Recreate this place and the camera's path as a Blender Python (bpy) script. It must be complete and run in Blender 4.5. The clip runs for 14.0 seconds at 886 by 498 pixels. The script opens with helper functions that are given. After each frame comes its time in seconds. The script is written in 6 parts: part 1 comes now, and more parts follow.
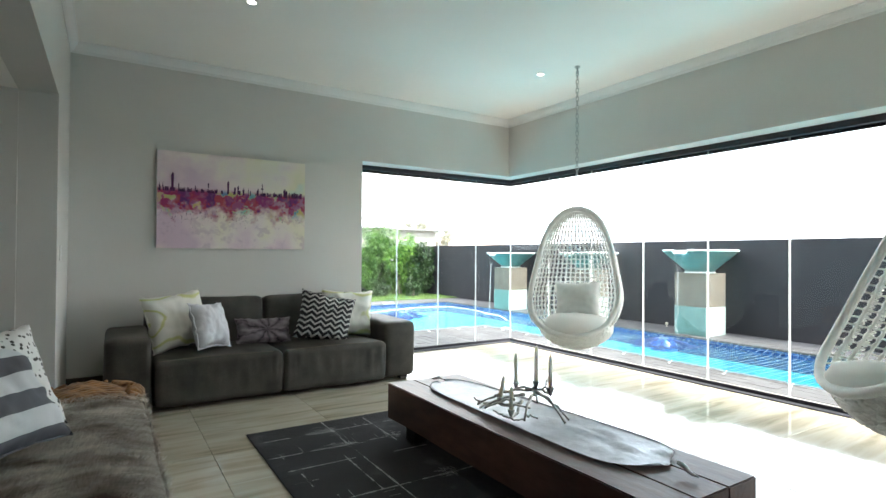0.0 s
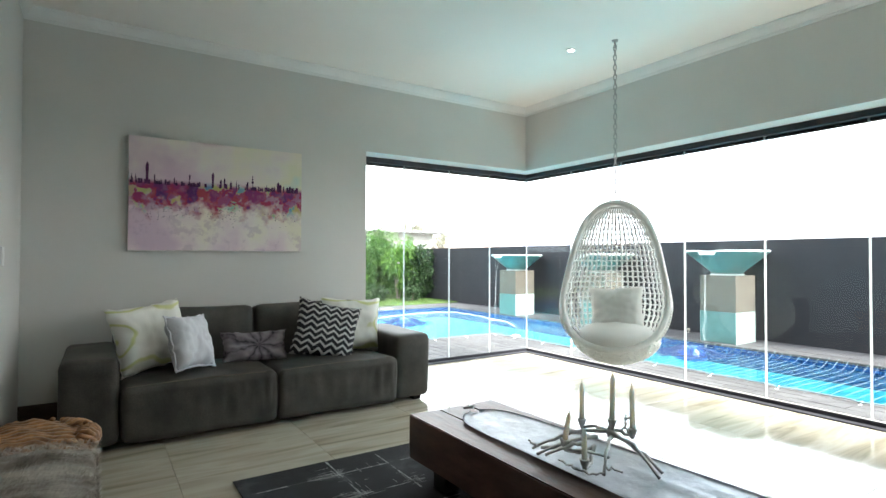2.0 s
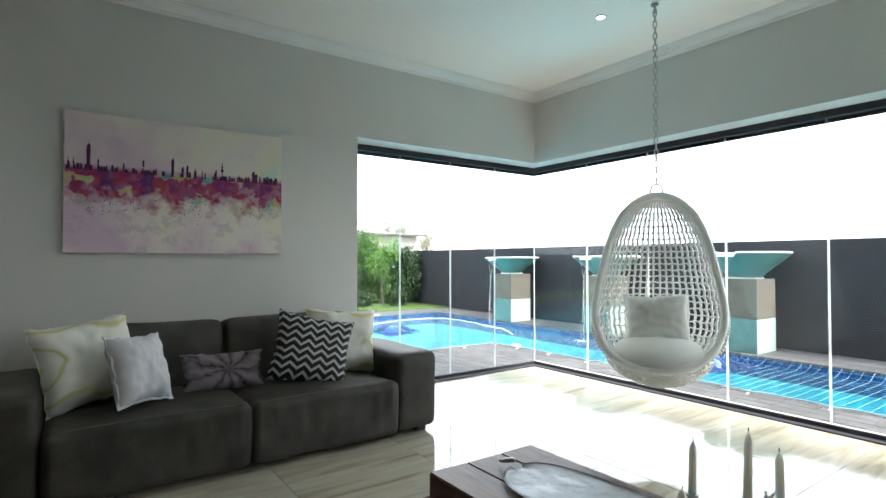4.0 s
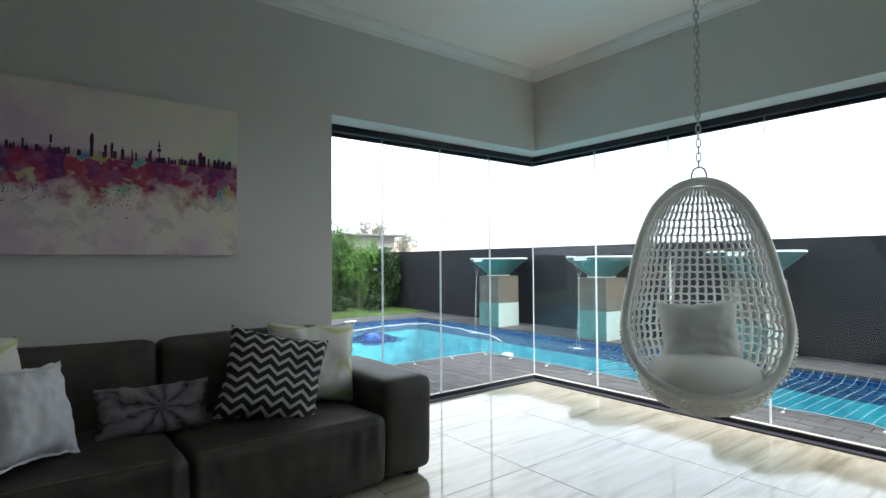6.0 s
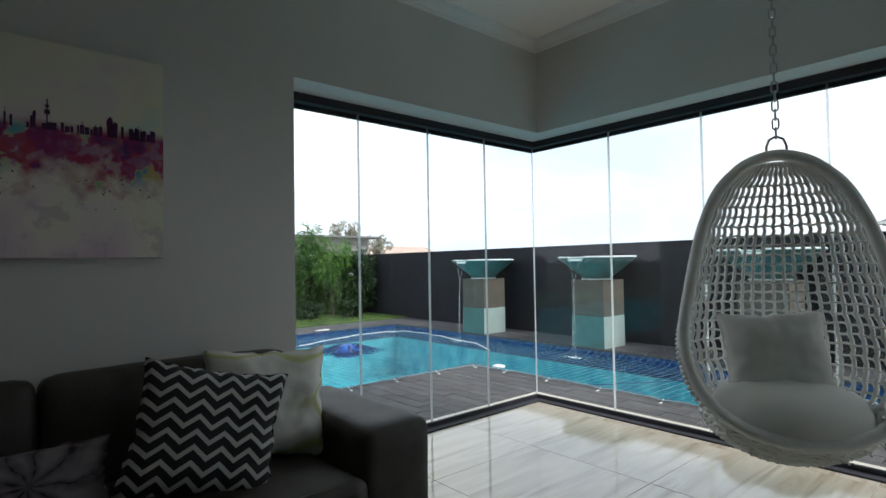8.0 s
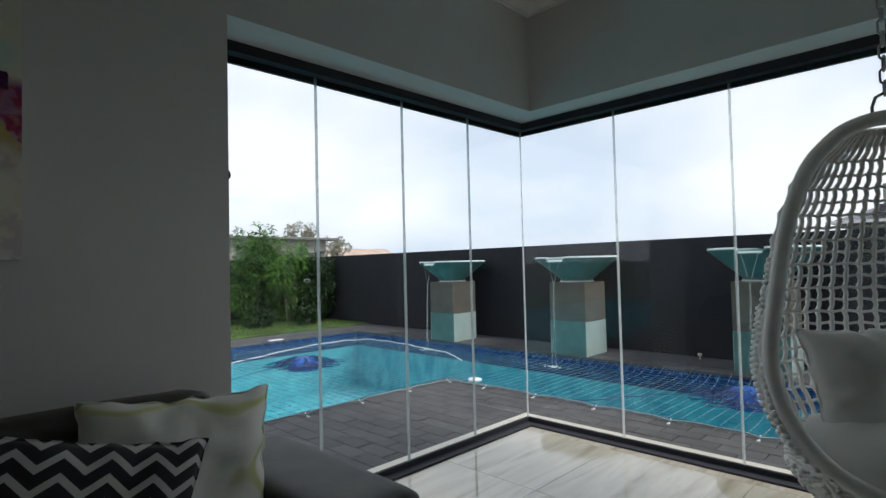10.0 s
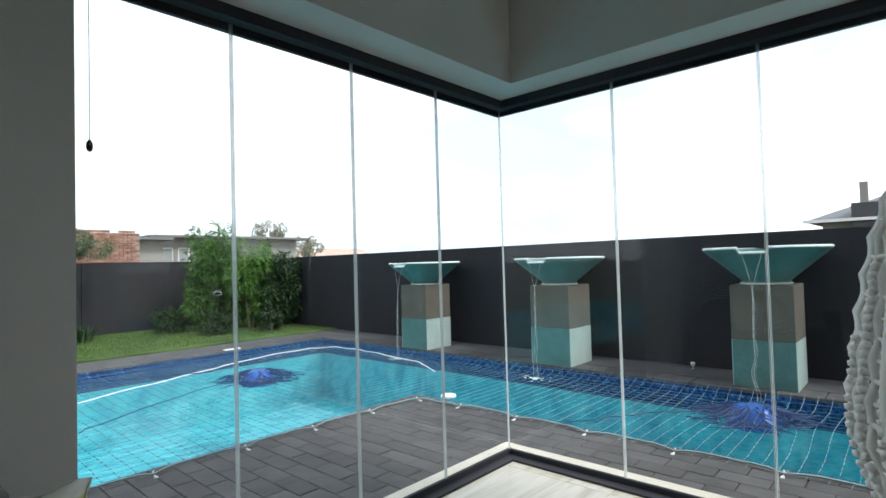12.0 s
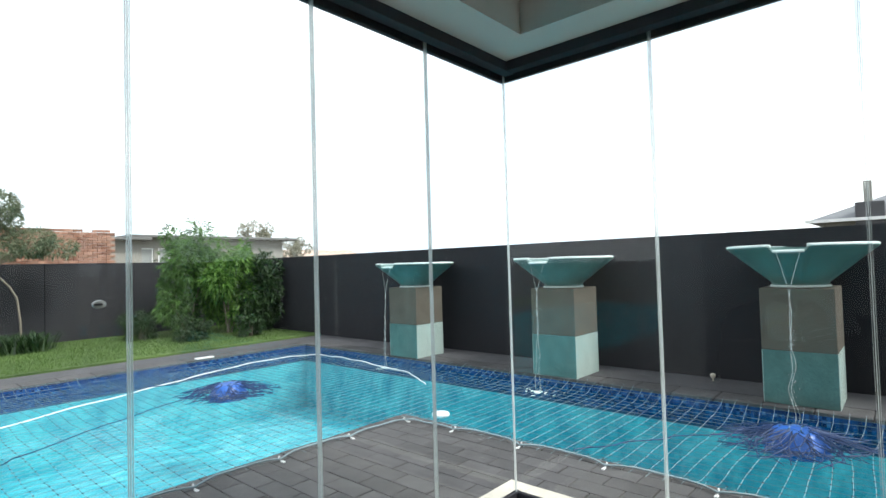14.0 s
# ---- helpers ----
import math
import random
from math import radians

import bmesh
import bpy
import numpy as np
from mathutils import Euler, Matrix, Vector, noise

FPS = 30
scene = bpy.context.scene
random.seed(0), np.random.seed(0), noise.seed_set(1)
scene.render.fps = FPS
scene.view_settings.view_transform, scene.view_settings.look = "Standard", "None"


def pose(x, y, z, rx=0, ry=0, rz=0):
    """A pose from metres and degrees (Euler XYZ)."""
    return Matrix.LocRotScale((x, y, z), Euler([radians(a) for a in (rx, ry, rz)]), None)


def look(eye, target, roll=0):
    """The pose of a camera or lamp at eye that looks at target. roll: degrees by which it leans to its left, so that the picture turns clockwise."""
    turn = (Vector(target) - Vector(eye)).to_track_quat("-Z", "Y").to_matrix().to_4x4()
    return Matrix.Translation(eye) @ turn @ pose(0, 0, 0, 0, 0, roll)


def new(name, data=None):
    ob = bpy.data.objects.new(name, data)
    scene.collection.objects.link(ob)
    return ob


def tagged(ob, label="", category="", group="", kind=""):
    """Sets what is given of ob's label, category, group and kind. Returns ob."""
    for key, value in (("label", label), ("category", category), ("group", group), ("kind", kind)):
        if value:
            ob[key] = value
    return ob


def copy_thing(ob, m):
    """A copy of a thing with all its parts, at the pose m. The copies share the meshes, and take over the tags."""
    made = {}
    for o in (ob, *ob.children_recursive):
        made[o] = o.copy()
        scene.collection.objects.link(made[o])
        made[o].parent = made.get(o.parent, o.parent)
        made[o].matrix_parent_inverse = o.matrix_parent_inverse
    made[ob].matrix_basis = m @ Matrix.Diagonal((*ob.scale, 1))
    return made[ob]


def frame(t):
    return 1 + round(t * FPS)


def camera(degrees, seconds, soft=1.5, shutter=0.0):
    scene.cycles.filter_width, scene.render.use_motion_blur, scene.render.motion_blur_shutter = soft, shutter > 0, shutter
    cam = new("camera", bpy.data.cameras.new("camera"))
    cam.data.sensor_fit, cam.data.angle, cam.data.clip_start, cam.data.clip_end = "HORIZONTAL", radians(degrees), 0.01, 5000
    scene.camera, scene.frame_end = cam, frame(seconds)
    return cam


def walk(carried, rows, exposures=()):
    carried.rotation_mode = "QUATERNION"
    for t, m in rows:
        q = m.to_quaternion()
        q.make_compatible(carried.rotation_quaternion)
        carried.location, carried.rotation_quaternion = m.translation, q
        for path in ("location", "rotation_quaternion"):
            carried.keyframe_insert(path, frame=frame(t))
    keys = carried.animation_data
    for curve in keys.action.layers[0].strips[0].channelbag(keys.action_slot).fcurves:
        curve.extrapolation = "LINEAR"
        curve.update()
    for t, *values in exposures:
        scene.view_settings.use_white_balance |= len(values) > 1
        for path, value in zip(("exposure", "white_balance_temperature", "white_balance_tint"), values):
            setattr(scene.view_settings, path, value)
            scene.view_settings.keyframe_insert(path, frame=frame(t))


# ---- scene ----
cam = camera(79.9, 14.0)
PATH = [
    (0, (0.102, -0.096, 1.306), (1.172, 1.594, 1.328), 0.4),
    (0.5, (0.143, 0.076, 1.294), (1.215, 1.764, 1.322), 0.3),
    (1, (0.183, 0.268, 1.295), (1.261, 1.953, 1.327), 0.3),
    (1.5, (0.225, 0.450, 1.296), (1.313, 2.128, 1.328), 0.2),
    (2, (0.285, 0.648, 1.293), (1.380, 2.321, 1.327), 0.1),
    (2.5, (0.333, 0.843, 1.296), (1.441, 2.508, 1.332), 0.0),
    (3, (0.388, 1.046, 1.297), (1.511, 2.701, 1.336), 0.0),
    (5.5, (0.799, 1.969, 1.303), (2.009, 3.561, 1.350), -0.3),
    (6, (0.894, 2.149, 1.299), (2.121, 3.727, 1.348), -0.4),
    (6.5, (1.003, 2.327, 1.298), (2.245, 3.893, 1.35), -0.5),
    (7, (1.114, 2.52, 1.295), (2.375, 4.071, 1.350), -0.6),
    (9.5, (1.61, 3.417, 1.304), (2.997, 4.856, 1.363), -1.4),
    (10, (1.720, 3.570, 1.303), (3.139, 4.977, 1.364), -1.4),
    (10.5, (1.855, 3.695, 1.312), (3.300, 5.076, 1.370), -1.5),
    (11, (2.000, 3.805, 1.321), (3.463, 5.167, 1.379), -1.5),
    (11.5, (2.140, 3.898, 1.324), (3.612, 5.251, 1.382), -1.5),
    (12, (2.280, 4.008, 1.329), (3.760, 5.352, 1.387), -1.6),
    (12.5, (2.405, 4.120, 1.325), (3.897, 5.451, 1.385), -1.6),
    (13, (2.535, 4.224, 1.329), (4.031, 5.551, 1.388), -1.7),
    (13.5, (2.666, 4.340, 1.326), (4.164, 5.665, 1.385), -1.7),
    (14, (2.8, 4.478, 1.316), (4.3, 5.799, 1.379), -1.6),
]
EXPOSURES = [(0, 2.17, 6520, 9), (1.5, 2.18, 6490, 9), (3, 2.04, 6420, 9), (5.5, 1.13, 6300, 11), (6.5, 0.65, 6220, 10), (7, 0.45, 6220, 10), (9.5, -0.54, 6320, 13), (10, -0.45, 6270, 12), (11, -0.17, 6220, 10), (12.5, 0.08, 6320, 9), (14, 0.23, 6380, 8)]
walk(cam, [(t, look(eye, target, roll)) for t, eye, target, roll in PATH], EXPOSURES)

# ---- daylight: bright overcast sky with thin cloud ----
SUN_UP, SUN_ROUND = radians(48), radians(166)
world = bpy.data.worlds.new("sky")
scene.world = world
world.use_nodes = True
wn, wl = world.node_tree.nodes, world.node_tree.links
wn.clear()
sky = wn.new("ShaderNodeTexSky")
sky.sky_type, sky.sun_disc = "NISHITA", False
sky.sun_elevation, sky.sun_rotation, sky.air_density, sky.dust_density = SUN_UP, SUN_ROUND, 1.0, 3.0
coord = wn.new("ShaderNodeTexCoord")
stretch = wn.new("ShaderNodeMapping")
stretch.inputs["Scale"].default_value = (1.2, 1.2, 3.0)
clouds = wn.new("ShaderNodeTexNoise")
clouds.inputs["Scale"].default_value, clouds.inputs["Detail"].default_value = 1.5, 5
ramp = wn.new("ShaderNodeValToRGB")
ramp.color_ramp.elements[0].position, ramp.color_ramp.elements[0].color = 0.38, (0.15, 0.15, 0.15, 1)
ramp.color_ramp.elements[1].position, ramp.color_ramp.elements[1].color = 0.60, (0.97, 0.97, 0.97, 1)
veil = wn.new("ShaderNodeMixRGB")
veil.inputs[2].default_value = (15.4, 15.5, 15.7, 1)
haze = wn.new("ShaderNodeMixRGB")
haze.inputs[0].default_value = 0.75
haze.inputs[2].default_value = (11.8, 13.6, 15.8, 1)
back = wn.new("ShaderNodeBackground")
back.inputs["Strength"].default_value = 0.1
wout = wn.new("ShaderNodeOutputWorld")
wl.new(coord.outputs["Generated"], stretch.inputs["Vector"])
wl.new(stretch.outputs["Vector"], clouds.inputs["Vector"])
wl.new(clouds.outputs["Fac"], ramp.inputs["Fac"])
wl.new(ramp.outputs["Color"], veil.inputs[0])
wl.new(sky.outputs["Color"], haze.inputs[1])
wl.new(haze.outputs["Color"], veil.inputs[1])
wl.new(veil.outputs["Color"], back.inputs["Color"])
wl.new(back.outputs["Background"], wout.inputs["Surface"])

sun_data = bpy.data.lights.new("sun", "SUN")
sun_data.energy, sun_data.angle, sun_data.color = 3.3, radians(16), (1.0, 0.96, 0.9)
sun = new("sun", sun_data)
sun.matrix_world = look((0, 0, 30), (-math.sin(SUN_ROUND) * 30 / math.tan(SUN_UP), -math.cos(SUN_ROUND) * 30 / math.tan(SUN_UP), 0))


# ---- materials ----
def mat(name, color, rough=0.6, metal=0.0, vary=0.12, scale=3.0, fine=60.0, bump=0.1, stretch=(1, 1, 1), random_piece=0.0, tint=None, ior=1.45):
    """A surface with colour variation at two scales and fine relief, in metres on the object."""
    m = bpy.data.materials.new(name)
    m.use_nodes = True
    n, l = m.node_tree.nodes, m.node_tree.links
    bsdf = n["Principled BSDF"]
    bsdf.inputs["Metallic"].default_value = metal
    bsdf.inputs["IOR"].default_value = ior
    tc = n.new("ShaderNodeTexCoord")
    mp = n.new("ShaderNodeMapping")
    mp.inputs["Scale"].default_value = stretch
    l.new(tc.outputs["Object"], mp.inputs["Vector"])
    big, small = n.new("ShaderNodeTexNoise"), n.new("ShaderNodeTexNoise")
    for tex, s in ((big, scale), (small, fine)):
        tex.inputs["Scale"].default_value, tex.inputs["Detail"].default_value = s, 5
        l.new(mp.outputs["Vector"], tex.inputs["Vector"])
    if random_piece:
        info = n.new("ShaderNodeObjectInfo")
        shift = n.new("ShaderNodeVectorMath")
        shift.operation = "SCALE"
        shift.inputs[0].default_value = (37, 17, 29)
        l.new(info.outputs["Random"], shift.inputs["Scale"])
        l.new(shift.outputs["Vector"], mp.inputs["Location"])
    mix = n.new("ShaderNodeMixRGB")
    c = Vector(color)
    mix.inputs[1].default_value = (*(c * (1 - vary)), 1)
    mix.inputs[2].default_value = (*(Vector(tint) if tint else c * (1 + vary)), 1)
    ramp = n.new("ShaderNodeMapRange")
    ramp.inputs["From Min"].default_value, ramp.inputs["From Max"].default_value = 0.3, 0.7
    l.new(big.outputs["Fac"], ramp.inputs["Value"])
    l.new(ramp.outputs["Result"], mix.inputs[0])
    grain = n.new("ShaderNodeMixRGB")
    grain.blend_type = "OVERLAY"
    grain.inputs[0].default_value = min(1.0, vary * 2)
    l.new(mix.outputs["Color"], grain.inputs[1])
    l.new(small.outputs["Fac"], grain.inputs[2])
    out = grain.outputs["Color"]
    if random_piece:
        hsv = n.new("ShaderNodeHueSaturation")
        val = n.new("ShaderNodeMapRange")
        val.inputs["To Min"].default_value, val.inputs["To Max"].default_value = 1 - random_piece, 1 + random_piece
        l.new(info.outputs["Random"], val.inputs["Value"])
        l.new(val.outputs["Result"], hsv.inputs["Value"])
        l.new(out, hsv.inputs["Color"])
        out = hsv.outputs["Color"]
    l.new(out, bsdf.inputs["Base Color"])
    rg = n.new("ShaderNodeMapRange")
    rg.inputs["To Min"].default_value, rg.inputs["To Max"].default_value = max(0.02, rough * 0.85), min(1, rough * 1.15)
    l.new(small.outputs["Fac"], rg.inputs["Value"])
    l.new(rg.outputs["Result"], bsdf.inputs["Roughness"])
    if bump:
        b = n.new("ShaderNodeBump")
        b.inputs["Strength"].default_value, b.inputs["Distance"].default_value = bump, 0.01
        l.new(small.outputs["Fac"], b.inputs["Height"])
        l.new(b.outputs["Normal"], bsdf.inputs["Normal"])
    return m


def ramp_node(n, stops):
    r = n.new("ShaderNodeValToRGB")
    while len(r.color_ramp.elements) < len(stops):
        r.color_ramp.elements.new(0.5)
    for e, (p, c) in zip(r.color_ramp.elements, stops):
        e.position, e.color = p, (*c, 1)
    return r


def math_node(n, l, op, a, b=None, c=None):
    x = n.new("ShaderNodeMath")
    x.operation = op
    for i, v in enumerate((a, b, c)):
        if v is None:
            continue
        if isinstance(v, (int, float)):
            x.inputs[i].default_value = v
        else:
            l.new(v, x.inputs[i])
    return x.outputs[0]


def blank(name, rough=0.6):
    m = bpy.data.materials.new(name)
    m.use_nodes = True
    n, l = m.node_tree.nodes, m.node_tree.links
    n["Principled BSDF"].inputs["Roughness"].default_value = rough
    tc = n.new("ShaderNodeTexCoord")
    sep = n.new("ShaderNodeSeparateXYZ")
    l.new(tc.outputs["Object"], sep.inputs["Vector"])
    return m, n, l, n["Principled BSDF"], tc, sep


WALL = mat("wall_paint_grey", (0.625, 0.612, 0.585), 0.75, vary=0.03, scale=1.2, fine=180, bump=0.05)
CEIL = mat("ceiling_paint_white", (0.88, 0.862, 0.828), 0.8, vary=0.02, scale=1.0, fine=150, bump=0.04)
TRIM = mat("trim_white_gloss", (0.80, 0.80, 0.79), 0.45, vary=0.03, fine=90, bump=0.03)
FRAME = mat("aluminium_charcoal", (0.026, 0.026, 0.034), 0.65, 0.0, vary=0.1, fine=200, bump=0.02)
GROUT = mat("grout_beige", (0.33, 0.29, 0.23), 0.85, vary=0.1, fine=120, bump=0.1)
FENCE = mat("fence_plaster_charcoal", (0.0165, 0.0165, 0.0205), 0.85, vary=0.10, scale=0.9, fine=25, bump=0)
CONCRETE = mat("column_cement_brown", (0.115, 0.10, 0.08), 0.8, vary=0.15, scale=4, fine=70, bump=0.15)
TEAL = mat("teal_glaze", (0.09, 0.175, 0.16), 0.35, vary=0.18, scale=5, fine=60, bump=0.05)
BOWLRIM = mat("bowl_rim_pale", (0.62, 0.70, 0.68), 0.4, vary=0.10, scale=6, fine=60, bump=0.05)
PAVER = mat("paver_slate_grey", (0.073, 0.070, 0.072), 0.75, vary=0.22, scale=5, fine=55, bump=0.5, random_piece=0.18)
JOINT = mat("paver_joint_dark", (0.035, 0.033, 0.03), 0.95, vary=0.2, fine=90, bump=0.3)
COPING = mat("coping_grey", (0.078, 0.076, 0.082), 0.8, vary=0.18, scale=3, fine=60, bump=0.3)
SILL = mat("sill_cream_tile", (0.62, 0.57, 0.48), 0.3, vary=0.08, scale=4, fine=40, bump=0.03)
# the lighter mottling puts rippling light on the pool floor into the colour
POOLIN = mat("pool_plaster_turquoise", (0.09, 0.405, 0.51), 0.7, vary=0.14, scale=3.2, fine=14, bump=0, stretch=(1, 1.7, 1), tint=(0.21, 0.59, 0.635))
NETCORD = mat("net_cord_pale", (0.24, 0.32, 0.35), 0.7, vary=0.15, fine=200, bump=0.1)
BLUECORD = mat("net_cord_navy", (0.008, 0.035, 0.12), 0.6, vary=0.2, fine=200, bump=0.1)
FLOATBLUE = mat("float_plastic_blue", (0.03, 0.12, 0.45), 0.35, vary=0.12, scale=8, bump=0.05)
WHITEPLASTIC = mat("white_plastic", (0.78, 0.79, 0.79), 0.4, vary=0.05, bump=0.02)
LEATHER = mat("leather_dark_olive_grey", (0.036, 0.034, 0.028), 0.55, vary=0.25, scale=5, fine=110, bump=0.12, tint=(0.066, 0.061, 0.051))
STITCH = mat("stitch_thread_tan", (0.16, 0.14, 0.11), 0.8, vary=0.1, bump=0)
RUBBER = mat("black_foot", (0.015, 0.014, 0.013), 0.6, vary=0.1, bump=0.05)
TABLEWOOD = mat("sleeper_wood_dark_brown", (0.075, 0.034, 0.025), 0.40, vary=0.28, scale=4, fine=26, bump=0.3, stretch=(1, 0.3, 1), tint=(0.135, 0.070, 0.052))
RATTAN = mat("rattan_white", (0.86, 0.86, 0.83), 0.55, vary=0.05, scale=20, fine=60, bump=0)
CHAIN = mat("chain_galvanised", (0.42, 0.42, 0.41), 0.35, 0.9, vary=0.15, fine=150, bump=0.1)
CLOTHWHITE = mat("cotton_off_white", (0.82, 0.81, 0.77), 0.9, vary=0.04, scale=4, fine=350, bump=0.12)
CLOTHGREY = mat("cotton_pale_grey", (0.62, 0.62, 0.65), 0.9, vary=0.06, scale=5, fine=350, bump=0.12)
PEWTER = mat("pewter_brushed", (0.55, 0.55, 0.54), 0.38, 0.85, vary=0.2, scale=12, fine=90, bump=0.15)


def wax_mat():
    m, n, l, bsdf, tc, sep = blank("candle_wax_ivory", 0.45)
    no = n.new("ShaderNodeTexNoise")
    no.inputs["Scale"].default_value = 30
    l.new(tc.outputs["Object"], no.inputs["Vector"])
    r = ramp_node(n, [(0.3, (0.76, 0.75, 0.70)), (0.7, (0.82, 0.81, 0.77))])
    l.new(no.outputs["Fac"], r.inputs["Fac"])
    l.new(r.outputs["Color"], bsdf.inputs["Base Color"])
    bsdf.inputs["Subsurface Weight"].default_value = 1.0
    bsdf.inputs["Subsurface Radius"].default_value = (1.0, 0.85, 0.7)
    bsdf.inputs["Subsurface Scale"].default_value = 0.03
    return m


WICK = mat("wick_dark", (0.05, 0.045, 0.04), 0.9, vary=0.1, bump=0)
TRAYMETAL = mat("cast_aluminium_tray", (0.62, 0.64, 0.67), 0.36, 0.75, vary=0.14, scale=7, fine=26, bump=0.3)
WICKER = mat("cane_orange_brown", (0.20, 0.085, 0.035), 0.35, vary=0.35, scale=14, fine=60, bump=0.1, tint=(0.50, 0.26, 0.11))
FUR = mat("fur_brown_grey", (0.115, 0.075, 0.048), 0.95, vary=0.3, scale=4.2, fine=30, bump=0.3, stretch=(1, 2.0, 1), tint=(0.66, 0.60, 0.52))
SOFTGREY = mat("sofa_fabric_brown", (0.16, 0.13, 0.11), 0.9, vary=0.15, fine=200, bump=0.2)
BARK = mat("bark_grey", (0.22, 0.19, 0.15), 0.9, vary=0.3, scale=14, fine=60, bump=0.5)
BRICK = mat("brick_red", (0.29, 0.115, 0.07), 0.85, vary=0.35, scale=6, fine=60, bump=0.3, random_piece=0.3, tint=(0.40, 0.24, 0.17))
MORTAR = mat("mortar_pale", (0.34, 0.29, 0.25), 0.95, vary=0.15, fine=60, bump=0.3)
RENDERPLASTER = mat("house_plaster_beige", (0.29, 0.28, 0.25), 0.85, vary=0.1, scale=0.8, fine=40, bump=0.1)
ROOFDARK = mat("roof_edge_grey", (0.15, 0.15, 0.145), 0.7, vary=0.15, scale=1, fine=20, bump=0.05)
ROOFGREY = mat("roof_sheet_grey", (0.17, 0.175, 0.185), 0.6, vary=0.1, scale=1, fine=20, bump=0.05)
# tan lightened so that the distance haze is in the colour
ROOFTAN = mat("roof_tile_tan_hazed", (0.50, 0.37, 0.30), 0.85, vary=0.2, scale=2, fine=20, bump=0.2)
DARKTRIM = mat("dark_trim", (0.05, 0.05, 0.055), 0.6, vary=0.1, bump=0.05)
SOIL = mat("ground_earth", (0.10, 0.09, 0.06), 0.95, vary=0.25, scale=0.6, fine=12, bump=0.3)
LAWN = mat("lawn_green", (0.055, 0.105, 0.025), 0.9, vary=0.3, scale=1.2, fine=60, bump=0.4, tint=(0.115, 0.18, 0.045))
# plinth teal made paler: sunlight on the sides put into the colour
SUNTEAL = mat("pale_teal_sunlit", (0.37, 0.46, 0.43), 0.6, vary=0.10, scale=5, fine=60, bump=0.05)
KNOT = mat("net_knot_dark", (0.03, 0.07, 0.09), 0.8, vary=0.2, bump=0)
SKIRTING = mat("skirting_dark_timber", (0.045, 0.028, 0.02), 0.5, vary=0.3, scale=6, fine=60, bump=0.15, stretch=(0.2, 1, 1))
SWITCH = mat("switch_white", (0.75, 0.75, 0.74), 0.4, vary=0.03, bump=0)


def leaf_mat(name, a, b):
    m, n, l, bsdf, tc, sep = blank(name, 0.55)
    geo = n.new("ShaderNodeNewGeometry")
    r = ramp_node(n, [(0.0, a), (1.0, b)])
    l.new(geo.outputs["Random Per Island"], r.inputs["Fac"])
    l.new(r.outputs["Color"], bsdf.inputs["Base Color"])
    tr = n.new("ShaderNodeBsdfTranslucent")
    l.new(r.outputs["Color"], tr.inputs["Color"])
    mix = n.new("ShaderNodeMixShader")
    mix.inputs[0].default_value = 0.35
    l.new(bsdf.outputs[0], mix.inputs[1])
    l.new(tr.outputs[0], mix.inputs[2])
    l.new(mix.outputs[0], n["Material Output"].inputs["Surface"])
    return m


LEAF = leaf_mat("leaf_bright_green", (0.008, 0.036, 0.008), (0.14, 0.30, 0.055))
# brighter copy of the leaf green, with sunlight put into the colour
LEAFSUN = leaf_mat("leaf_green_sunlit", (0.02, 0.085, 0.010), (0.20, 0.38, 0.07))
LEAFDARK = leaf_mat("leaf_dark_green", (0.010, 0.034, 0.010), (0.045, 0.095, 0.026))
OLIVELEAF = leaf_mat("leaf_olive_grey", (0.07, 0.10, 0.05), (0.25, 0.29, 0.18))
# far leaves paled, haze mixed into their brown-green
FARLEAF = leaf_mat("leaf_far_hazy_green", (0.20, 0.20, 0.13), (0.40, 0.38, 0.28))
GRASS = leaf_mat("grass_blade", (0.05, 0.11, 0.018), (0.13, 0.21, 0.05))


def tile_mat():
    """Polished vein-cut travertine-look porcelain, veins along x, shifted from tile to tile."""
    m, n, l, bsdf, tc, sep = blank("floor_tile_travertine", 0.06)
    info = n.new("ShaderNodeObjectInfo")
    mp = n.new("ShaderNodeMapping")
    mp.inputs["Scale"].default_value = (0.55, 5.0, 1)
    sh = n.new("ShaderNodeVectorMath")
    sh.operation = "SCALE"
    sh.inputs[0].default_value = (11, 23, 7)
    l.new(info.outputs["Random"], sh.inputs["Scale"])
    l.new(sh.outputs["Vector"], mp.inputs["Location"])
    l.new(tc.outputs["Object"], mp.inputs["Vector"])
    v = n.new("ShaderNodeTexNoise")
    v.inputs["Scale"].default_value, v.inputs["Detail"].default_value, v.inputs["Distortion"].default_value = 1.6, 6, 0.7
    l.new(mp.outputs["Vector"], v.inputs["Vector"])
    r = ramp_node(n, [(0.30, (0.30, 0.265, 0.19)), (0.44, (0.455, 0.41, 0.315)), (0.58, (0.55, 0.505, 0.41)), (0.75, (0.37, 0.33, 0.25))])
    l.new(v.outputs["Fac"], r.inputs["Fac"])
    l.new(r.outputs["Color"], bsdf.inputs["Base Color"])
    bsdf.inputs["IOR"].default_value = 2.05
    w = n.new("ShaderNodeTexNoise")
    w.inputs["Scale"].default_value = 2.2
    l.new(tc.outputs["Object"], w.inputs["Vector"])
    b = n.new("ShaderNodeBump")
    b.inputs["Strength"].default_value, b.inputs["Distance"].default_value = 0.05, 0.01
    l.new(w.outputs["Fac"], b.inputs["Height"])
    l.new(b.outputs["Normal"], bsdf.inputs["Normal"])
    return m


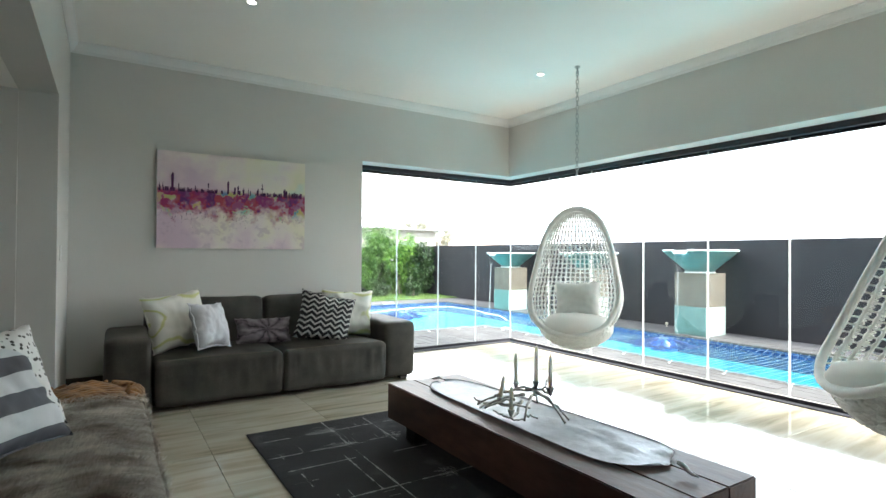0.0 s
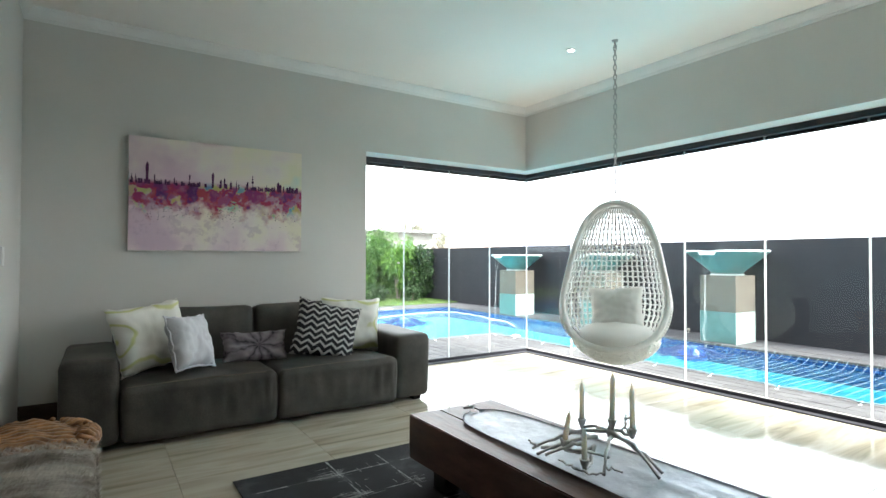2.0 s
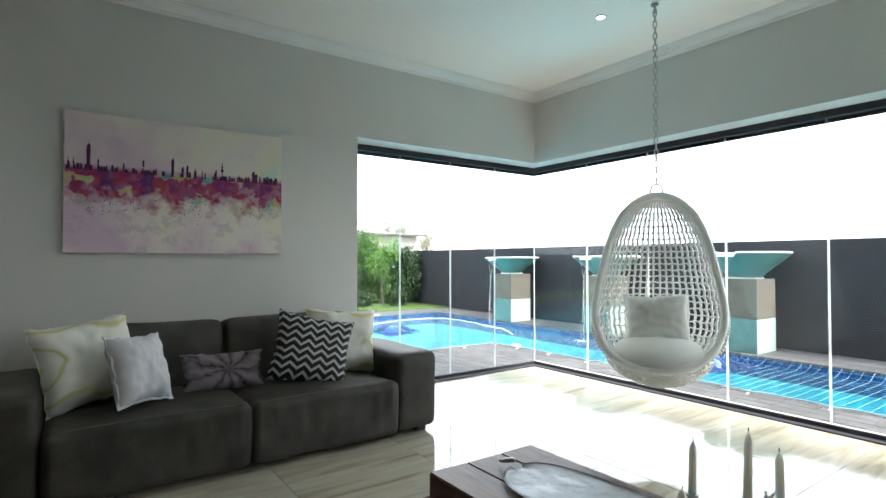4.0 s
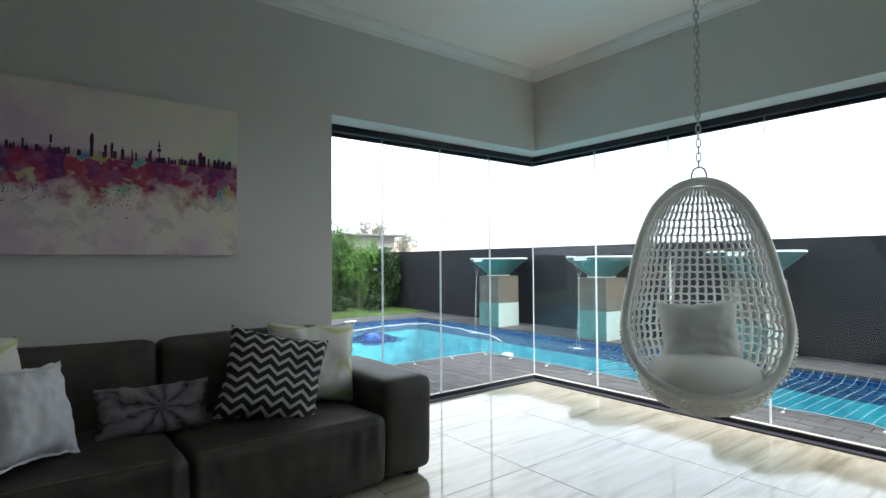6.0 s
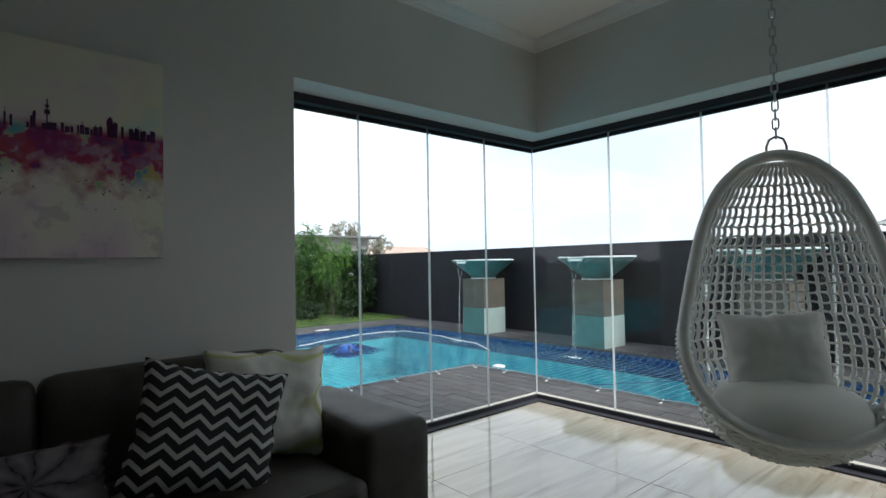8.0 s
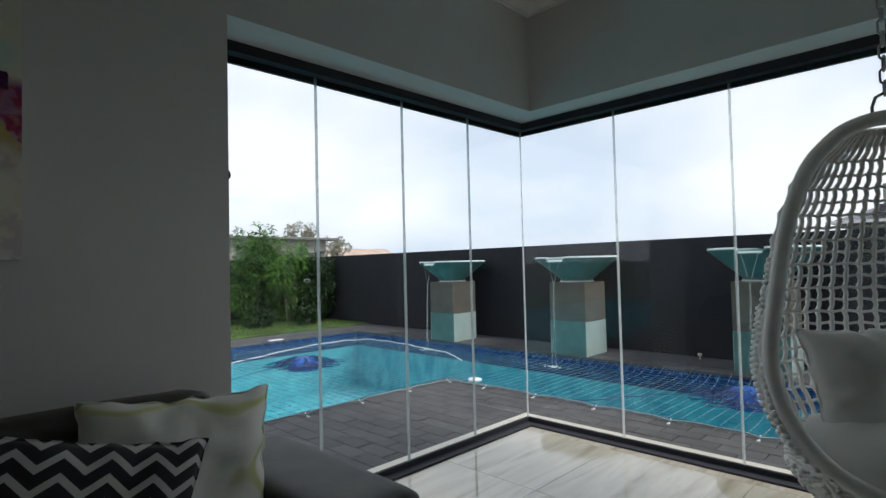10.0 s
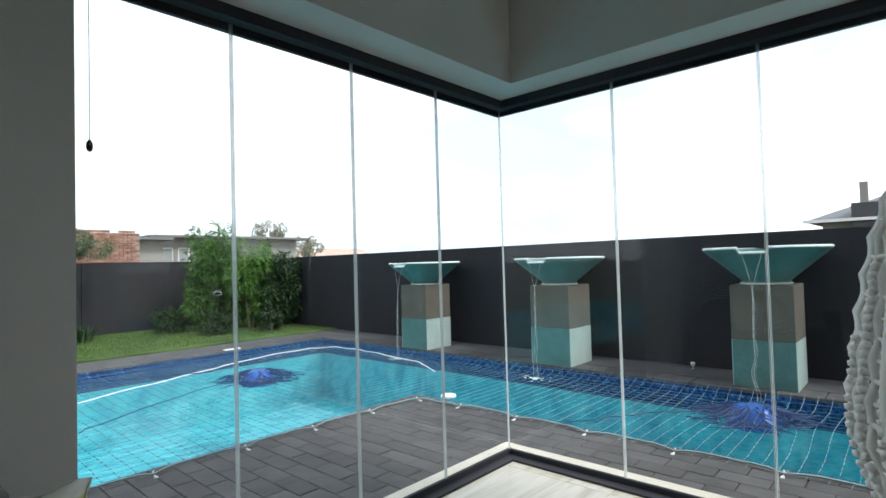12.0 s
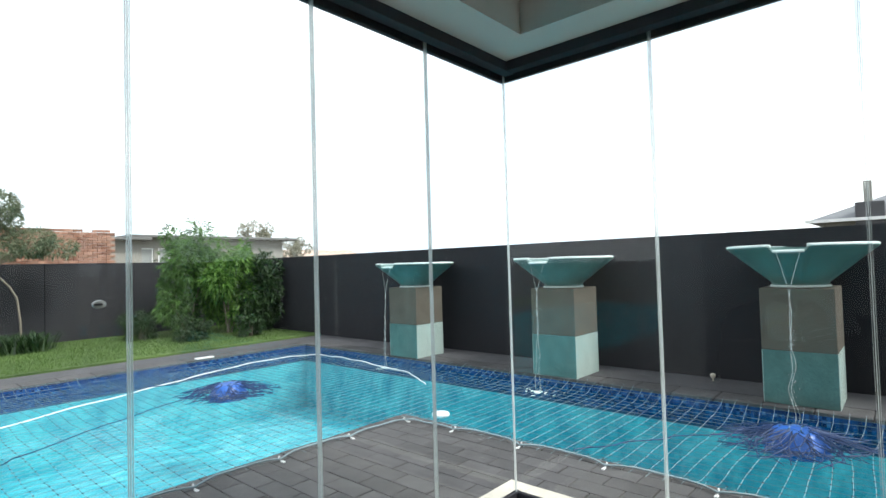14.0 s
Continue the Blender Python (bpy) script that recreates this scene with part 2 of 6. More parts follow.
def glass_mat(name="window_glass", tint=(0.975, 0.99, 0.985), clear=0.022, graze=1.0):
    m = bpy.data.materials.new(name)
    m.use_nodes = True
    n, l = m.node_tree.nodes, m.node_tree.links
    n.clear()
    tr, gl, mix, out = n.new("ShaderNodeBsdfTransparent"), n.new("ShaderNodeBsdfGlossy"), n.new("ShaderNodeMixShader"), n.new("ShaderNodeOutputMaterial")
    tr.inputs["Color"].default_value = (*tint, 1)
    gl.inputs["Roughness"].default_value = 0.0
    fr = n.new("ShaderNodeLayerWeight")
    up = math_node(n, l, "POWER", fr.outputs["Facing"], 5.0)
    l.new(math_node(n, l, "MULTIPLY_ADD", up, (1 - clear) * graze, clear), mix.inputs[0])
    l.new(tr.outputs[0], mix.inputs[1])
    l.new(gl.outputs[0], mix.inputs[2])
    l.new(mix.outputs[0], out.inputs["Surface"])
    return m


def water_mat():
    m = glass_mat("pool_water", (0.50, 0.93, 0.97), 0.02, 0.16)
    n, l = m.node_tree.nodes, m.node_tree.links
    tc = n.new("ShaderNodeTexCoord")
    mp = n.new("ShaderNodeMapping")
    mp.inputs["Scale"].default_value = (0.8, 1.9, 1)
    mp.inputs["Rotation"].default_value = (0, 0, 0.5)
    l.new(tc.outputs["Object"], mp.inputs["Vector"])
    w = n.new("ShaderNodeTexNoise")
    w.inputs["Scale"].default_value, w.inputs["Detail"].default_value, w.inputs["Distortion"].default_value = 4.5, 5, 1.3
    l.new(mp.outputs["Vector"], w.inputs["Vector"])
    b = n.new("ShaderNodeBump")
    b.inputs["Strength"].default_value, b.inputs["Distance"].default_value = 0.75, 0.06
    l.new(w.outputs["Fac"], b.inputs["Height"])
    # light and dark streaks of the ripples, put into the see-through tint
    ripple_tint = ramp_node(n, [(0.36, (0.40, 0.84, 0.90)), (0.50, (0.50, 0.92, 0.96)), (0.64, (0.72, 0.98, 1.0))])
    l.new(w.outputs["Fac"], ripple_tint.inputs["Fac"])
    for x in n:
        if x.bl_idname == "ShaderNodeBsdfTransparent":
            l.new(ripple_tint.outputs["Color"], x.inputs["Color"])
        if x.bl_idname == "ShaderNodeBsdfGlossy":
            x.inputs["Roughness"].default_value = 0.36
        if x.bl_idname in ("ShaderNodeBsdfGlossy", "ShaderNodeLayerWeight"):
            l.new(b.outputs["Normal"], x.inputs["Normal"])
    return m


TILE = tile_mat()
GLASS = glass_mat(clear=0.025)
CLEARSTRIP = glass_mat("clear_plastic_strip", (0.95, 0.97, 0.97), 0.05)


def seal_mat():
    """Clear plastic seal: half see-through, the rest milky."""
    m, n, l, bsdf, tc, sep = blank("clear_seal", 0.15)
    bsdf.inputs["Base Color"].default_value = (0.86, 0.90, 0.89, 1)
    tl, tr = n.new("ShaderNodeBsdfTranslucent"), n.new("ShaderNodeBsdfTransparent")
    tl.inputs["Color"].default_value = (0.86, 0.90, 0.89, 1)
    a, b = n.new("ShaderNodeMixShader"), n.new("ShaderNodeMixShader")
    a.inputs[0].default_value, b.inputs[0].default_value = 0.5, 0.58
    l.new(bsdf.outputs[0], a.inputs[1])
    l.new(tl.outputs[0], a.inputs[2])
    l.new(a.outputs[0], b.inputs[1])
    l.new(tr.outputs[0], b.inputs[2])
    l.new(b.outputs[0], n["Material Output"].inputs["Surface"])
    return m


EDGEGLASS = seal_mat()
WATER = water_mat()


def lamp_mat():
    m = bpy.data.materials.new("downlight_glow")
    m.use_nodes = True
    b = m.node_tree.nodes["Principled BSDF"]
    b.inputs["Emission Color"].default_value, b.inputs["Emission Strength"].default_value = (1, 0.97, 0.9, 1), 4.0
    return m


GLOW = lamp_mat()


def chevron_mat():
    m, n, l, bsdf, tc, sep = blank("chevron_print", 0.9)
    tri = math_node(n, l, "PINGPONG", math_node(n, l, "ADD", sep.outputs["X"], 5.0), 0.05)
    v = math_node(n, l, "SUBTRACT", sep.outputs["Z"], math_node(n, l, "MULTIPLY", tri, 0.8))
    saw = math_node(n, l, "FRACT", math_node(n, l, "MULTIPLY", math_node(n, l, "ADD", v, 5.0), 1 / 0.055))
    mask = math_node(n, l, "GREATER_THAN", saw, 0.62)
    mix = n.new("ShaderNodeMixRGB")
    mix.inputs[1].default_value, mix.inputs[2].default_value = (0.018, 0.018, 0.021, 1), (0.47, 0.46, 0.44, 1)
    l.new(mask, mix.inputs[0])
    l.new(mix.outputs[0], bsdf.inputs["Base Color"])
    return m


def stripe_mat():
    m, n, l, bsdf, tc, sep = blank("stripe_print", 0.9)
    saw = math_node(n, l, "FRACT", math_node(n, l, "MULTIPLY", math_node(n, l, "ADD", sep.outputs["Z"], 5.03), 1 / 0.17))
    mix = n.new("ShaderNodeMixRGB")
    mix.inputs[1].default_value, mix.inputs[2].default_value = (0.11, 0.115, 0.13, 1), (0.60, 0.61, 0.62, 1)
    l.new(math_node(n, l, "GREATER_THAN", saw, 0.5), mix.inputs[0])
    l.new(mix.outputs[0], bsdf.inputs["Base Color"])
    return m


def dots_mat():
    m, n, l, bsdf, tc, sep = blank("dotted_print", 0.9)
    v = n.new("ShaderNodeTexVoronoi")
    v.inputs["Scale"].default_value = 34
    l.new(tc.outputs["Object"], v.inputs["Vector"])
    r = ramp_node(n, [(0.0, (0.06, 0.055, 0.05)), (0.26, (0.06, 0.055, 0.05)), (0.32, (0.70, 0.69, 0.67)), (1, (0.72, 0.71, 0.69))])
    l.new(v.outputs["Distance"], r.inputs["Fac"])
    l.new(r.outputs["Color"], bsdf.inputs["Base Color"])
    return m


def yellow_print_mat():
    """Off-white cotton with loose yellow-green brush loops."""
    m, n, l, bsdf, tc, sep = blank("yellow_loop_print", 0.9)
    w = n.new("ShaderNodeTexWave")
    w.wave_type = "RINGS"
    w.inputs["Scale"].default_value, w.inputs["Distortion"].default_value, w.inputs["Detail"].default_value = 2.9, 6.5, 1.5
    w.inputs["Detail Scale"].default_value = 1.0
    l.new(tc.outputs["Object"], w.inputs["Vector"])
    r = ramp_node(n, [(0.0, (0.56, 0.575, 0.27)), (0.06, (0.63, 0.635, 0.40)), (0.14, (0.73, 0.725, 0.65)), (1, (0.75, 0.74, 0.69))])
    l.new(w.outputs["Fac"], r.inputs["Fac"])
    l.new(r.outputs["Color"], bsdf.inputs["Base Color"])
    return m


def log_print_mat():
    """Photo print of a cut log end: mauve-grey growth rings and dark radial cracks."""
    m, n, l, bsdf, tc, sep = blank("log_end_print", 0.9)
    dx = math_node(n, l, "ADD", sep.outputs["X"], -0.02)
    ang = math_node(n, l, "ARCTAN2", sep.outputs["Z"], dx)
    rad = math_node(n, l, "SQRT", math_node(n, l, "ADD", math_node(n, l, "MULTIPLY", dx, dx), math_node(n, l, "MULTIPLY", sep.outputs["Z"], sep.outputs["Z"])))
    no = n.new("ShaderNodeTexNoise")
    no.inputs["Scale"].default_value = 9
    l.new(tc.outputs["Object"], no.inputs["Vector"])
    a2 = math_node(n, l, "ADD", ang, math_node(n, l, "MULTIPLY", no.outputs["Fac"], 0.9))
    crack = math_node(n, l, "PINGPONG", math_node(n, l, "ADD", a2, 9.0), 0.36)
    wide = math_node(n, l, "MULTIPLY", crack, math_node(n, l, "ADD", rad, 0.02))
    rings = n.new("ShaderNodeTexNoise")
    rings.inputs["Scale"].default_value = 30
    l.new(tc.outputs["Object"], rings.inputs["Vector"])
    r = ramp_node(n, [(0.0, (0.02, 0.017, 0.02)), (0.12, (0.03, 0.026, 0.03)), (0.22, (0.085, 0.072, 0.08)), (0.6, (0.14, 0.118, 0.132)), (1, (0.19, 0.165, 0.18))])
    l.new(math_node(n, l, "ADD", math_node(n, l, "MULTIPLY", wide, 26.0), math_node(n, l, "MULTIPLY_ADD", rings.outputs["Fac"], 0.7, -0.25)), r.inputs["Fac"])
    l.new(r.outputs["Color"], bsdf.inputs["Base Color"])
    return m


def canvas_mat():
    """Watercolour print: a ragged band of bright washes on a pale pink and cream ground."""
    m, n, l, bsdf, tc, sep = blank("watercolour_canvas", 0.8)
    big = n.new("ShaderNodeTexNoise")
    big.inputs["Scale"].default_value, big.inputs["Detail"].default_value = 2.6, 3
    l.new(tc.outputs["Object"], big.inputs["Vector"])
    ground = ramp_node(n, [(0.30, (0.52, 0.30, 0.50)), (0.42, (0.66, 0.48, 0.58)), (0.52, (0.74, 0.66, 0.62)), (0.62, (0.74, 0.70, 0.52)), (0.72, (0.68, 0.68, 0.40)), (0.80, (0.45, 0.66, 0.55))])
    drift = math_node(n, l, "MULTIPLY_ADD", sep.outputs["X"], 0.17, math_node(n, l, "MULTIPLY_ADD", sep.outputs["Z"], 0.10, -0.02))
    l.new(math_node(n, l, "ADD", big.outputs["Fac"], drift), ground.inputs["Fac"])
    pale = n.new("ShaderNodeMixRGB")
    pale.inputs[0].default_value = 0.55
    pale.inputs[1].default_value = (0.74, 0.69, 0.64, 1)
    l.new(ground.outputs["Color"], pale.inputs[2])
    vor = n.new("ShaderNodeTexVoronoi")
    vor.feature = "SMOOTH_F1"
    vor.inputs["Smoothness"].default_value = 0.55
    vor.inputs["Scale"].default_value = 12
    warp = n.new("ShaderNodeTexNoise")
    warp.inputs["Scale"].default_value, warp.inputs["Detail"].default_value = 14, 7
    l.new(tc.outputs["Object"], warp.inputs["Vector"])
    add = n.new("ShaderNodeVectorMath")
    add.operation = "MULTIPLY_ADD"
    add.inputs[1].default_value = (0.2, 0.2, 0.2)
    l.new(warp.outputs["Color"], add.inputs[0])
    l.new(tc.outputs["Object"], add.inputs[2])
    l.new(add.outputs["Vector"], vor.inputs["Vector"])
    hue = n.new("ShaderNodeSeparateColor")
    l.new(vor.outputs["Color"], hue.inputs["Color"])
    wash = ramp_node(n, [(0.0, (0.10, 0.025, 0.15)), (0.18, (0.24, 0.03, 0.15)), (0.36, (0.34, 0.03, 0.09)), (0.50, (0.38, 0.06, 0.08)), (0.62, (0.28, 0.08, 0.22)), (0.72, (0.44, 0.30, 0.32)), (0.80, (0.52, 0.42, 0.14)), (0.87, (0.30, 0.46, 0.20)), (0.94, (0.16, 0.40, 0.42)), (1.0, (0.14, 0.16, 0.42))])
    l.new(hue.outputs["Red"], wash.inputs["Fac"])
    edge = n.new("ShaderNodeTexNoise")
    edge.inputs["Scale"].default_value, edge.inputs["Detail"].default_value = 9, 6
    l.new(tc.outputs["Object"], edge.inputs["Vector"])
    low = math_node(n, l, "ADD", sep.outputs["Z"], math_node(n, l, "MULTIPLY_ADD", edge.outputs["Fac"], 0.55, -0.275))
    up = n.new("ShaderNodeMapRange")
    up.inputs["From Min"].default_value, up.inputs["From Max"].default_value = -0.19, -0.04
    l.new(low, up.inputs["Value"])
    top = n.new("ShaderNodeMapRange")
    top.inputs["From Min"].default_value, top.inputs["From Max"].default_value = 0.135, 0.09
    l.new(sep.outputs["Z"], top.inputs["Value"])
    k = math_node(n, l, "MULTIPLY", math_node(n, l, "MULTIPLY", up.outputs["Result"], top.outputs["Result"]), math_node(n, l, "MULTIPLY_ADD", warp.outputs["Fac"], 0.8, 0.6))
    mix = n.new("ShaderNodeMixRGB")
    l.new(k, mix.inputs[0])
    l.new(pale.outputs["Color"], mix.inputs[1])
    l.new(wash.outputs["Color"], mix.inputs[2])
    # drifting mauve stains under the band
    stain = n.new("ShaderNodeTexNoise")
    stain.inputs["Scale"].default_value, stain.inputs["Detail"].default_value = 8, 7
    l.new(add.outputs["Vector"], stain.inputs["Vector"])
    sm = n.new("ShaderNodeMapRange")
    sm.inputs["From Min"].default_value, sm.inputs["From Max"].default_value, sm.inputs["To Max"].default_value = 0.55, 0.64, 0.42
    l.new(stain.outputs["Fac"], sm.inputs["Value"])
    below = n.new("ShaderNodeMapRange")
    below.inputs["From Min"].default_value, below.inputs["From Max"].default_value = 0.0, -0.12
    l.new(sep.outputs["Z"], below.inputs["Value"])
    mix2 = n.new("ShaderNodeMixRGB")
    mix2.inputs[2].default_value = (0.44, 0.33, 0.42, 1)
    l.new(math_node(n, l, "MULTIPLY", sm.outputs["Result"], below.outputs["Result"]), mix2.inputs[0])
    l.new(mix.outputs["Color"], mix2.inputs[1])
    l.new(mix2.outputs["Color"], bsdf.inputs["Base Color"])
    return m


def rug_mat():
    m, n, l, bsdf, tc, sep = blank("rug_charcoal", 0.95)
    no = n.new("ShaderNodeTexNoise")
    no.inputs["Scale"].default_value, no.inputs["Detail"].default_value = 3.5, 6
    l.new(tc.outputs["Object"], no.inputs["Vector"])
    r = ramp_node(n, [(0.35, (0.012, 0.012, 0.013)), (0.6, (0.022, 0.022, 0.024)), (0.76, (0.075, 0.075, 0.078))])
    l.new(no.outputs["Fac"], r.inputs["Fac"])
    l.new(r.outputs["Color"], bsdf.inputs["Base Color"])
    f = n.new("ShaderNodeTexNoise")
    f.inputs["Scale"].default_value = 240
    l.new(tc.outputs["Object"], f.inputs["Vector"])
    b = n.new("ShaderNodeBump")
    b.inputs["Strength"].default_value, b.inputs["Distance"].default_value = 0.6, 0.01
    l.new(f.outputs["Fac"], b.inputs["Height"])
    l.new(b.outputs["Normal"], bsdf.inputs["Normal"])
    return m


WAX = wax_mat()
CHEVRON, STRIPE, DOTS, YELLOWPRINT, LOGPRINT, CANVAS, RUG = chevron_mat(), stripe_mat(), dots_mat(), yellow_print_mat(), log_print_mat(), canvas_mat(), rug_mat()
RUGLINE = mat("rug_faded_line", (0.25, 0.25, 0.245), 0.95, vary=0.45, scale=25, fine=200, bump=0.3)
INK = mat("print_dark_violet", (0.055, 0.02, 0.085), 0.8, vary=0.4, scale=9, bump=0, tint=(0.10, 0.02, 0.09))
CANVASEDGE = mat("canvas_edge_cream", (0.62, 0.58, 0.52), 0.9, vary=0.06, fine=300, bump=0.1)


def mosaic_mat():
    """Small glass tiles from navy to sky blue, each its own tone."""
    m, n, l, bsdf, tc, sep = blank("mosaic_blue_glass", 0.2)
    info, geo = n.new("ShaderNodeObjectInfo"), n.new("ShaderNodeNewGeometry")
    f = math_node(n, l, "FRACT", math_node(n, l, "ADD", math_node(n, l, "MULTIPLY", info.outputs["Random"], 7.3), geo.outputs["Random Per Island"]))
    r = ramp_node(n, [(0.0, (0.010, 0.022, 0.085)), (0.35, (0.018, 0.05, 0.17)), (0.75, (0.024, 0.07, 0.23)), (0.93, (0.04, 0.11, 0.30)), (1.0, (0.09, 0.19, 0.38))])
    l.new(f, r.inputs["Fac"])
    l.new(r.outputs["Color"], bsdf.inputs["Base Color"])
    return m


MOSAIC = mosaic_mat()
MOSAICGROUT = mat("mosaic_grout_navy", (0.035, 0.07, 0.15), 0.8, vary=0.1, bump=0)
FOAM = mat("water_foam", (0.78, 0.86, 0.86), 0.5, vary=0.08, bump=0.2)


# ---- building blocks ----
def box(bm, x0, y0, z0, x1, y1, z1):
    v = [bm.verts.new(p) for p in ((x0, y0, z0), (x1, y0, z0), (x1, y1, z0), (x0, y1, z0), (x0, y0, z1), (x1, y0, z1), (x1, y1, z1), (x0, y1, z1))]
    for f in ((3, 2, 1, 0), (4, 5, 6, 7), (0, 1, 5, 4), (1, 2, 6, 5), (2, 3, 7, 6), (3, 0, 4, 7)):
        bm.faces.new([v[i] for i in f])
    return v


def mesh_of(name, bm, material, smooth=False):
    me = bpy.data.meshes.new(name)
    bmesh.ops.recalc_face_normals(bm, faces=bm.faces[:])
    bm.to_mesh(me)
    bm.free()
    me.materials.append(material)
    if smooth:
        me.polygons.foreach_set("use_smooth", [True] * len(me.polygons))
    return me


def part(name, bm, material, parent=None, label="", smooth=False, m=None):
    ob = new(name, mesh_of(name, bm, material, smooth))
    if parent:
        ob.parent = parent
    if m is not None:
        ob.matrix_basis = m
    if label:
        ob["label"] = label
    return ob


def piece(name, me, parent, m):
    ob = new(name, me)
    ob.parent = parent
    ob.matrix_basis = m
    return ob


def boxes(*bs, bevel=0.0, seg=2):
    bm = bmesh.new()
    for b in bs:
        box(bm, *b)
    if bevel:
        bmesh.ops.bevel(bm, geom=bm.edges[:], offset=bevel, segments=seg, affect="EDGES", profile=0.5)
    return bm


def thing(name, label, category, group="", kind="", m=None):
    ob = tagged(new(name), label, category, group, kind)
    if m is not None:
        ob.matrix_basis = m
    return ob


def tube(bm, pts, radius, sides=6, closed=False, caps=True):
    """A tube along points; radius is a number or one per point."""
    pts = [Vector(p) for p in pts]
    n = len(pts)
    rings = []
    ref = Vector((0, 0, 1))
    for i, p in enumerate(pts):
        if closed:
            d = pts[(i + 1) % n] - pts[i - 1]
        else:
            d = pts[min(i + 1, n - 1)] - pts[max(i - 1, 0)]
        d.normalize()
        if abs(d.dot(ref)) > 0.9:
            ref = Vector((1, 0, 0)) if abs(d.x) < 0.9 else Vector((0, 1, 0))
        a = d.cross(ref).normalized()
        b = d.cross(a)
        ref = -b
        r = radius[i] if isinstance(radius, (list, tuple)) else radius
        rings.append([bm.verts.new(p + (a * math.cos(k * math.tau / sides) + b * math.sin(k * math.tau / sides)) * r) for k in range(sides)])
    for i in range(n if closed else n - 1):
        q, s = rings[i], rings[(i + 1) % n]
        for k in range(sides):
            bm.faces.new((q[k], s[k], s[(k + 1) % sides], q[(k + 1) % sides]))
    if caps and not closed:
        bm.faces.new(rings[0])
        bm.faces.new(rings[-1][::-1])


def lathe(bm, profile, seg=24, cx=0, cy=0):
    rings = [[bm.verts.new((cx + r * math.cos(k * math.tau / seg), cy + r * math.sin(k * math.tau / seg), z)) for k in range(seg)] for r, z in profile]
    for a, b in zip(rings, rings[1:]):
        for k in range(seg):
            bm.faces.new((a[k], a[(k + 1) % seg], b[(k + 1) % seg], b[k]))
    bm.faces.new(rings[0][::-1])
    bm.faces.new(rings[-1])


def setting(name, label, category):
    return tagged(new(name), label, category, kind="structure")


def whole(name, bm, material, label, category, kind="structure", smooth=False):
    return tagged(part(name, bm, material, smooth=smooth), label, category, kind=kind)


# ---- levels and plan ----
WX, EX, NY, SY = -0.213, 5.002, 5.870, -3.2       # inner faces of the walls
GX, GY = 5.303, 6.186                              # lines of the frameless glass
CEILING, HEAD, TRACK = 3.255, 2.443, 2.36
DECK, WATERLINE = -0.03, -0.135
PX0, PX1, PY0, PY1 = 6.22, 8.36, 8.03, 12.76       # pool edges: east channel and north basin
FX, FY = 9.30, 17.3                                # boundary walls

# walls: the lintels over the corner window, the solid piece with the picture, the west wall with its passage
whole("wall_north", boxes((WX - 0.3, NY, 0, 2.709, NY + 0.38, CEILING), (2.709, NY, HEAD, EX + 0.38, NY + 0.38, CEILING)), WALL,
      "pale grey painted plaster wall with a window opening", "wall")
whole("wall_east", boxes((EX, SY, 0, EX + 0.38, -2.45, CEILING), (EX, -2.45, HEAD, EX + 0.38, NY, CEILING)), WALL,
      "pale grey painted plaster lintel over a long window", "wall")
whole("wall_west", boxes((WX - 0.23, 4.64, 0, WX, NY, CEILING), (WX - 0.23, 0.6, 2.45, WX, 4.64, CEILING), (WX - 0.23, SY, 0, WX, 0.6, CEILING)), WALL,
      "pale grey painted plaster wall with a wide passage", "wall")
whole("wall_south", boxes((WX - 0.23, SY - 0.25, 0, EX + 0.38, SY, CEILING)), WALL, "pale grey painted plaster wall", "wall")
whole("ceiling", boxes((WX - 0.3, SY - 0.25, CEILING, EX + 0.38, NY + 0.38, CEILING + 0.25)), CEIL, "smooth white plasterboard ceiling", "ceiling")
# the next room beyond the passage
whole("wall_passage_north", boxes((-4.5, 4.62, 0, WX - 0.23, 4.85, 2.45)), WALL, "grey painted wall of the adjoining room", "wall")
whole("wall_passage_west", boxes((-4.75, 0.3, 0, -4.5, 4.85, 2.45)), WALL, "grey painted end wall of the adjoining room", "wall")
whole("wall_passage_south", boxes((-4.5, 0.35, 0, WX - 0.23, 0.6, 2.45)), WALL, "grey painted wall of the adjoining room", "wall")
whole("ceiling_passage", boxes((-4.75, 0.3, 2.45, WX - 0.23, 4.85, 2.6)), CEIL, "lower white ceiling of the adjoining room", "ceiling")


def cornice(name, length, m):
    """A stepped cove moulding along +x with its back on y = 0 and top on z = 0."""
    prof = [(0, 0), (0.065, 0), (0.065, -0.012), (0.056, -0.019), (0.056, -0.026), (0.040, -0.052), (0.026, -0.070), (0.018, -0.076), (0.018, -0.086), (0.009, -0.090), (0.008, -0.10), (0, -0.10)]
    bm = bmesh.new()
    a = [bm.verts.new((0, -y, z)) for y, z in prof]
    b = [bm.verts.new((length, -y, z)) for y, z in prof]
    for i in range(len(prof)):
        j = (i + 1) % len(prof)
        bm.faces.new((a[i], b[i], b[j], a[j]))
    bm.faces.new(a[::-1])
    bm.faces.new(b)
    ob = whole(name, bm, TRIM, "white stepped cornice moulding under the ceiling", "cornice")
    ob.matrix_basis = m
    return ob


cornice("trim_north", EX - WX, pose(WX, NY, CEILING))
cornice("trim_east", NY - SY, pose(EX, NY, CEILING, 0, 0, -90))
cornice("trim_west", NY - SY, pose(WX, SY, CEILING, 0, 0, 90))
whole("baseboard", boxes((WX, NY - 0.018, 0, 2.70, NY, 0.142), bevel=0.004), SKIRTING, "dark brown timber skirting along the wall", "baseboard")

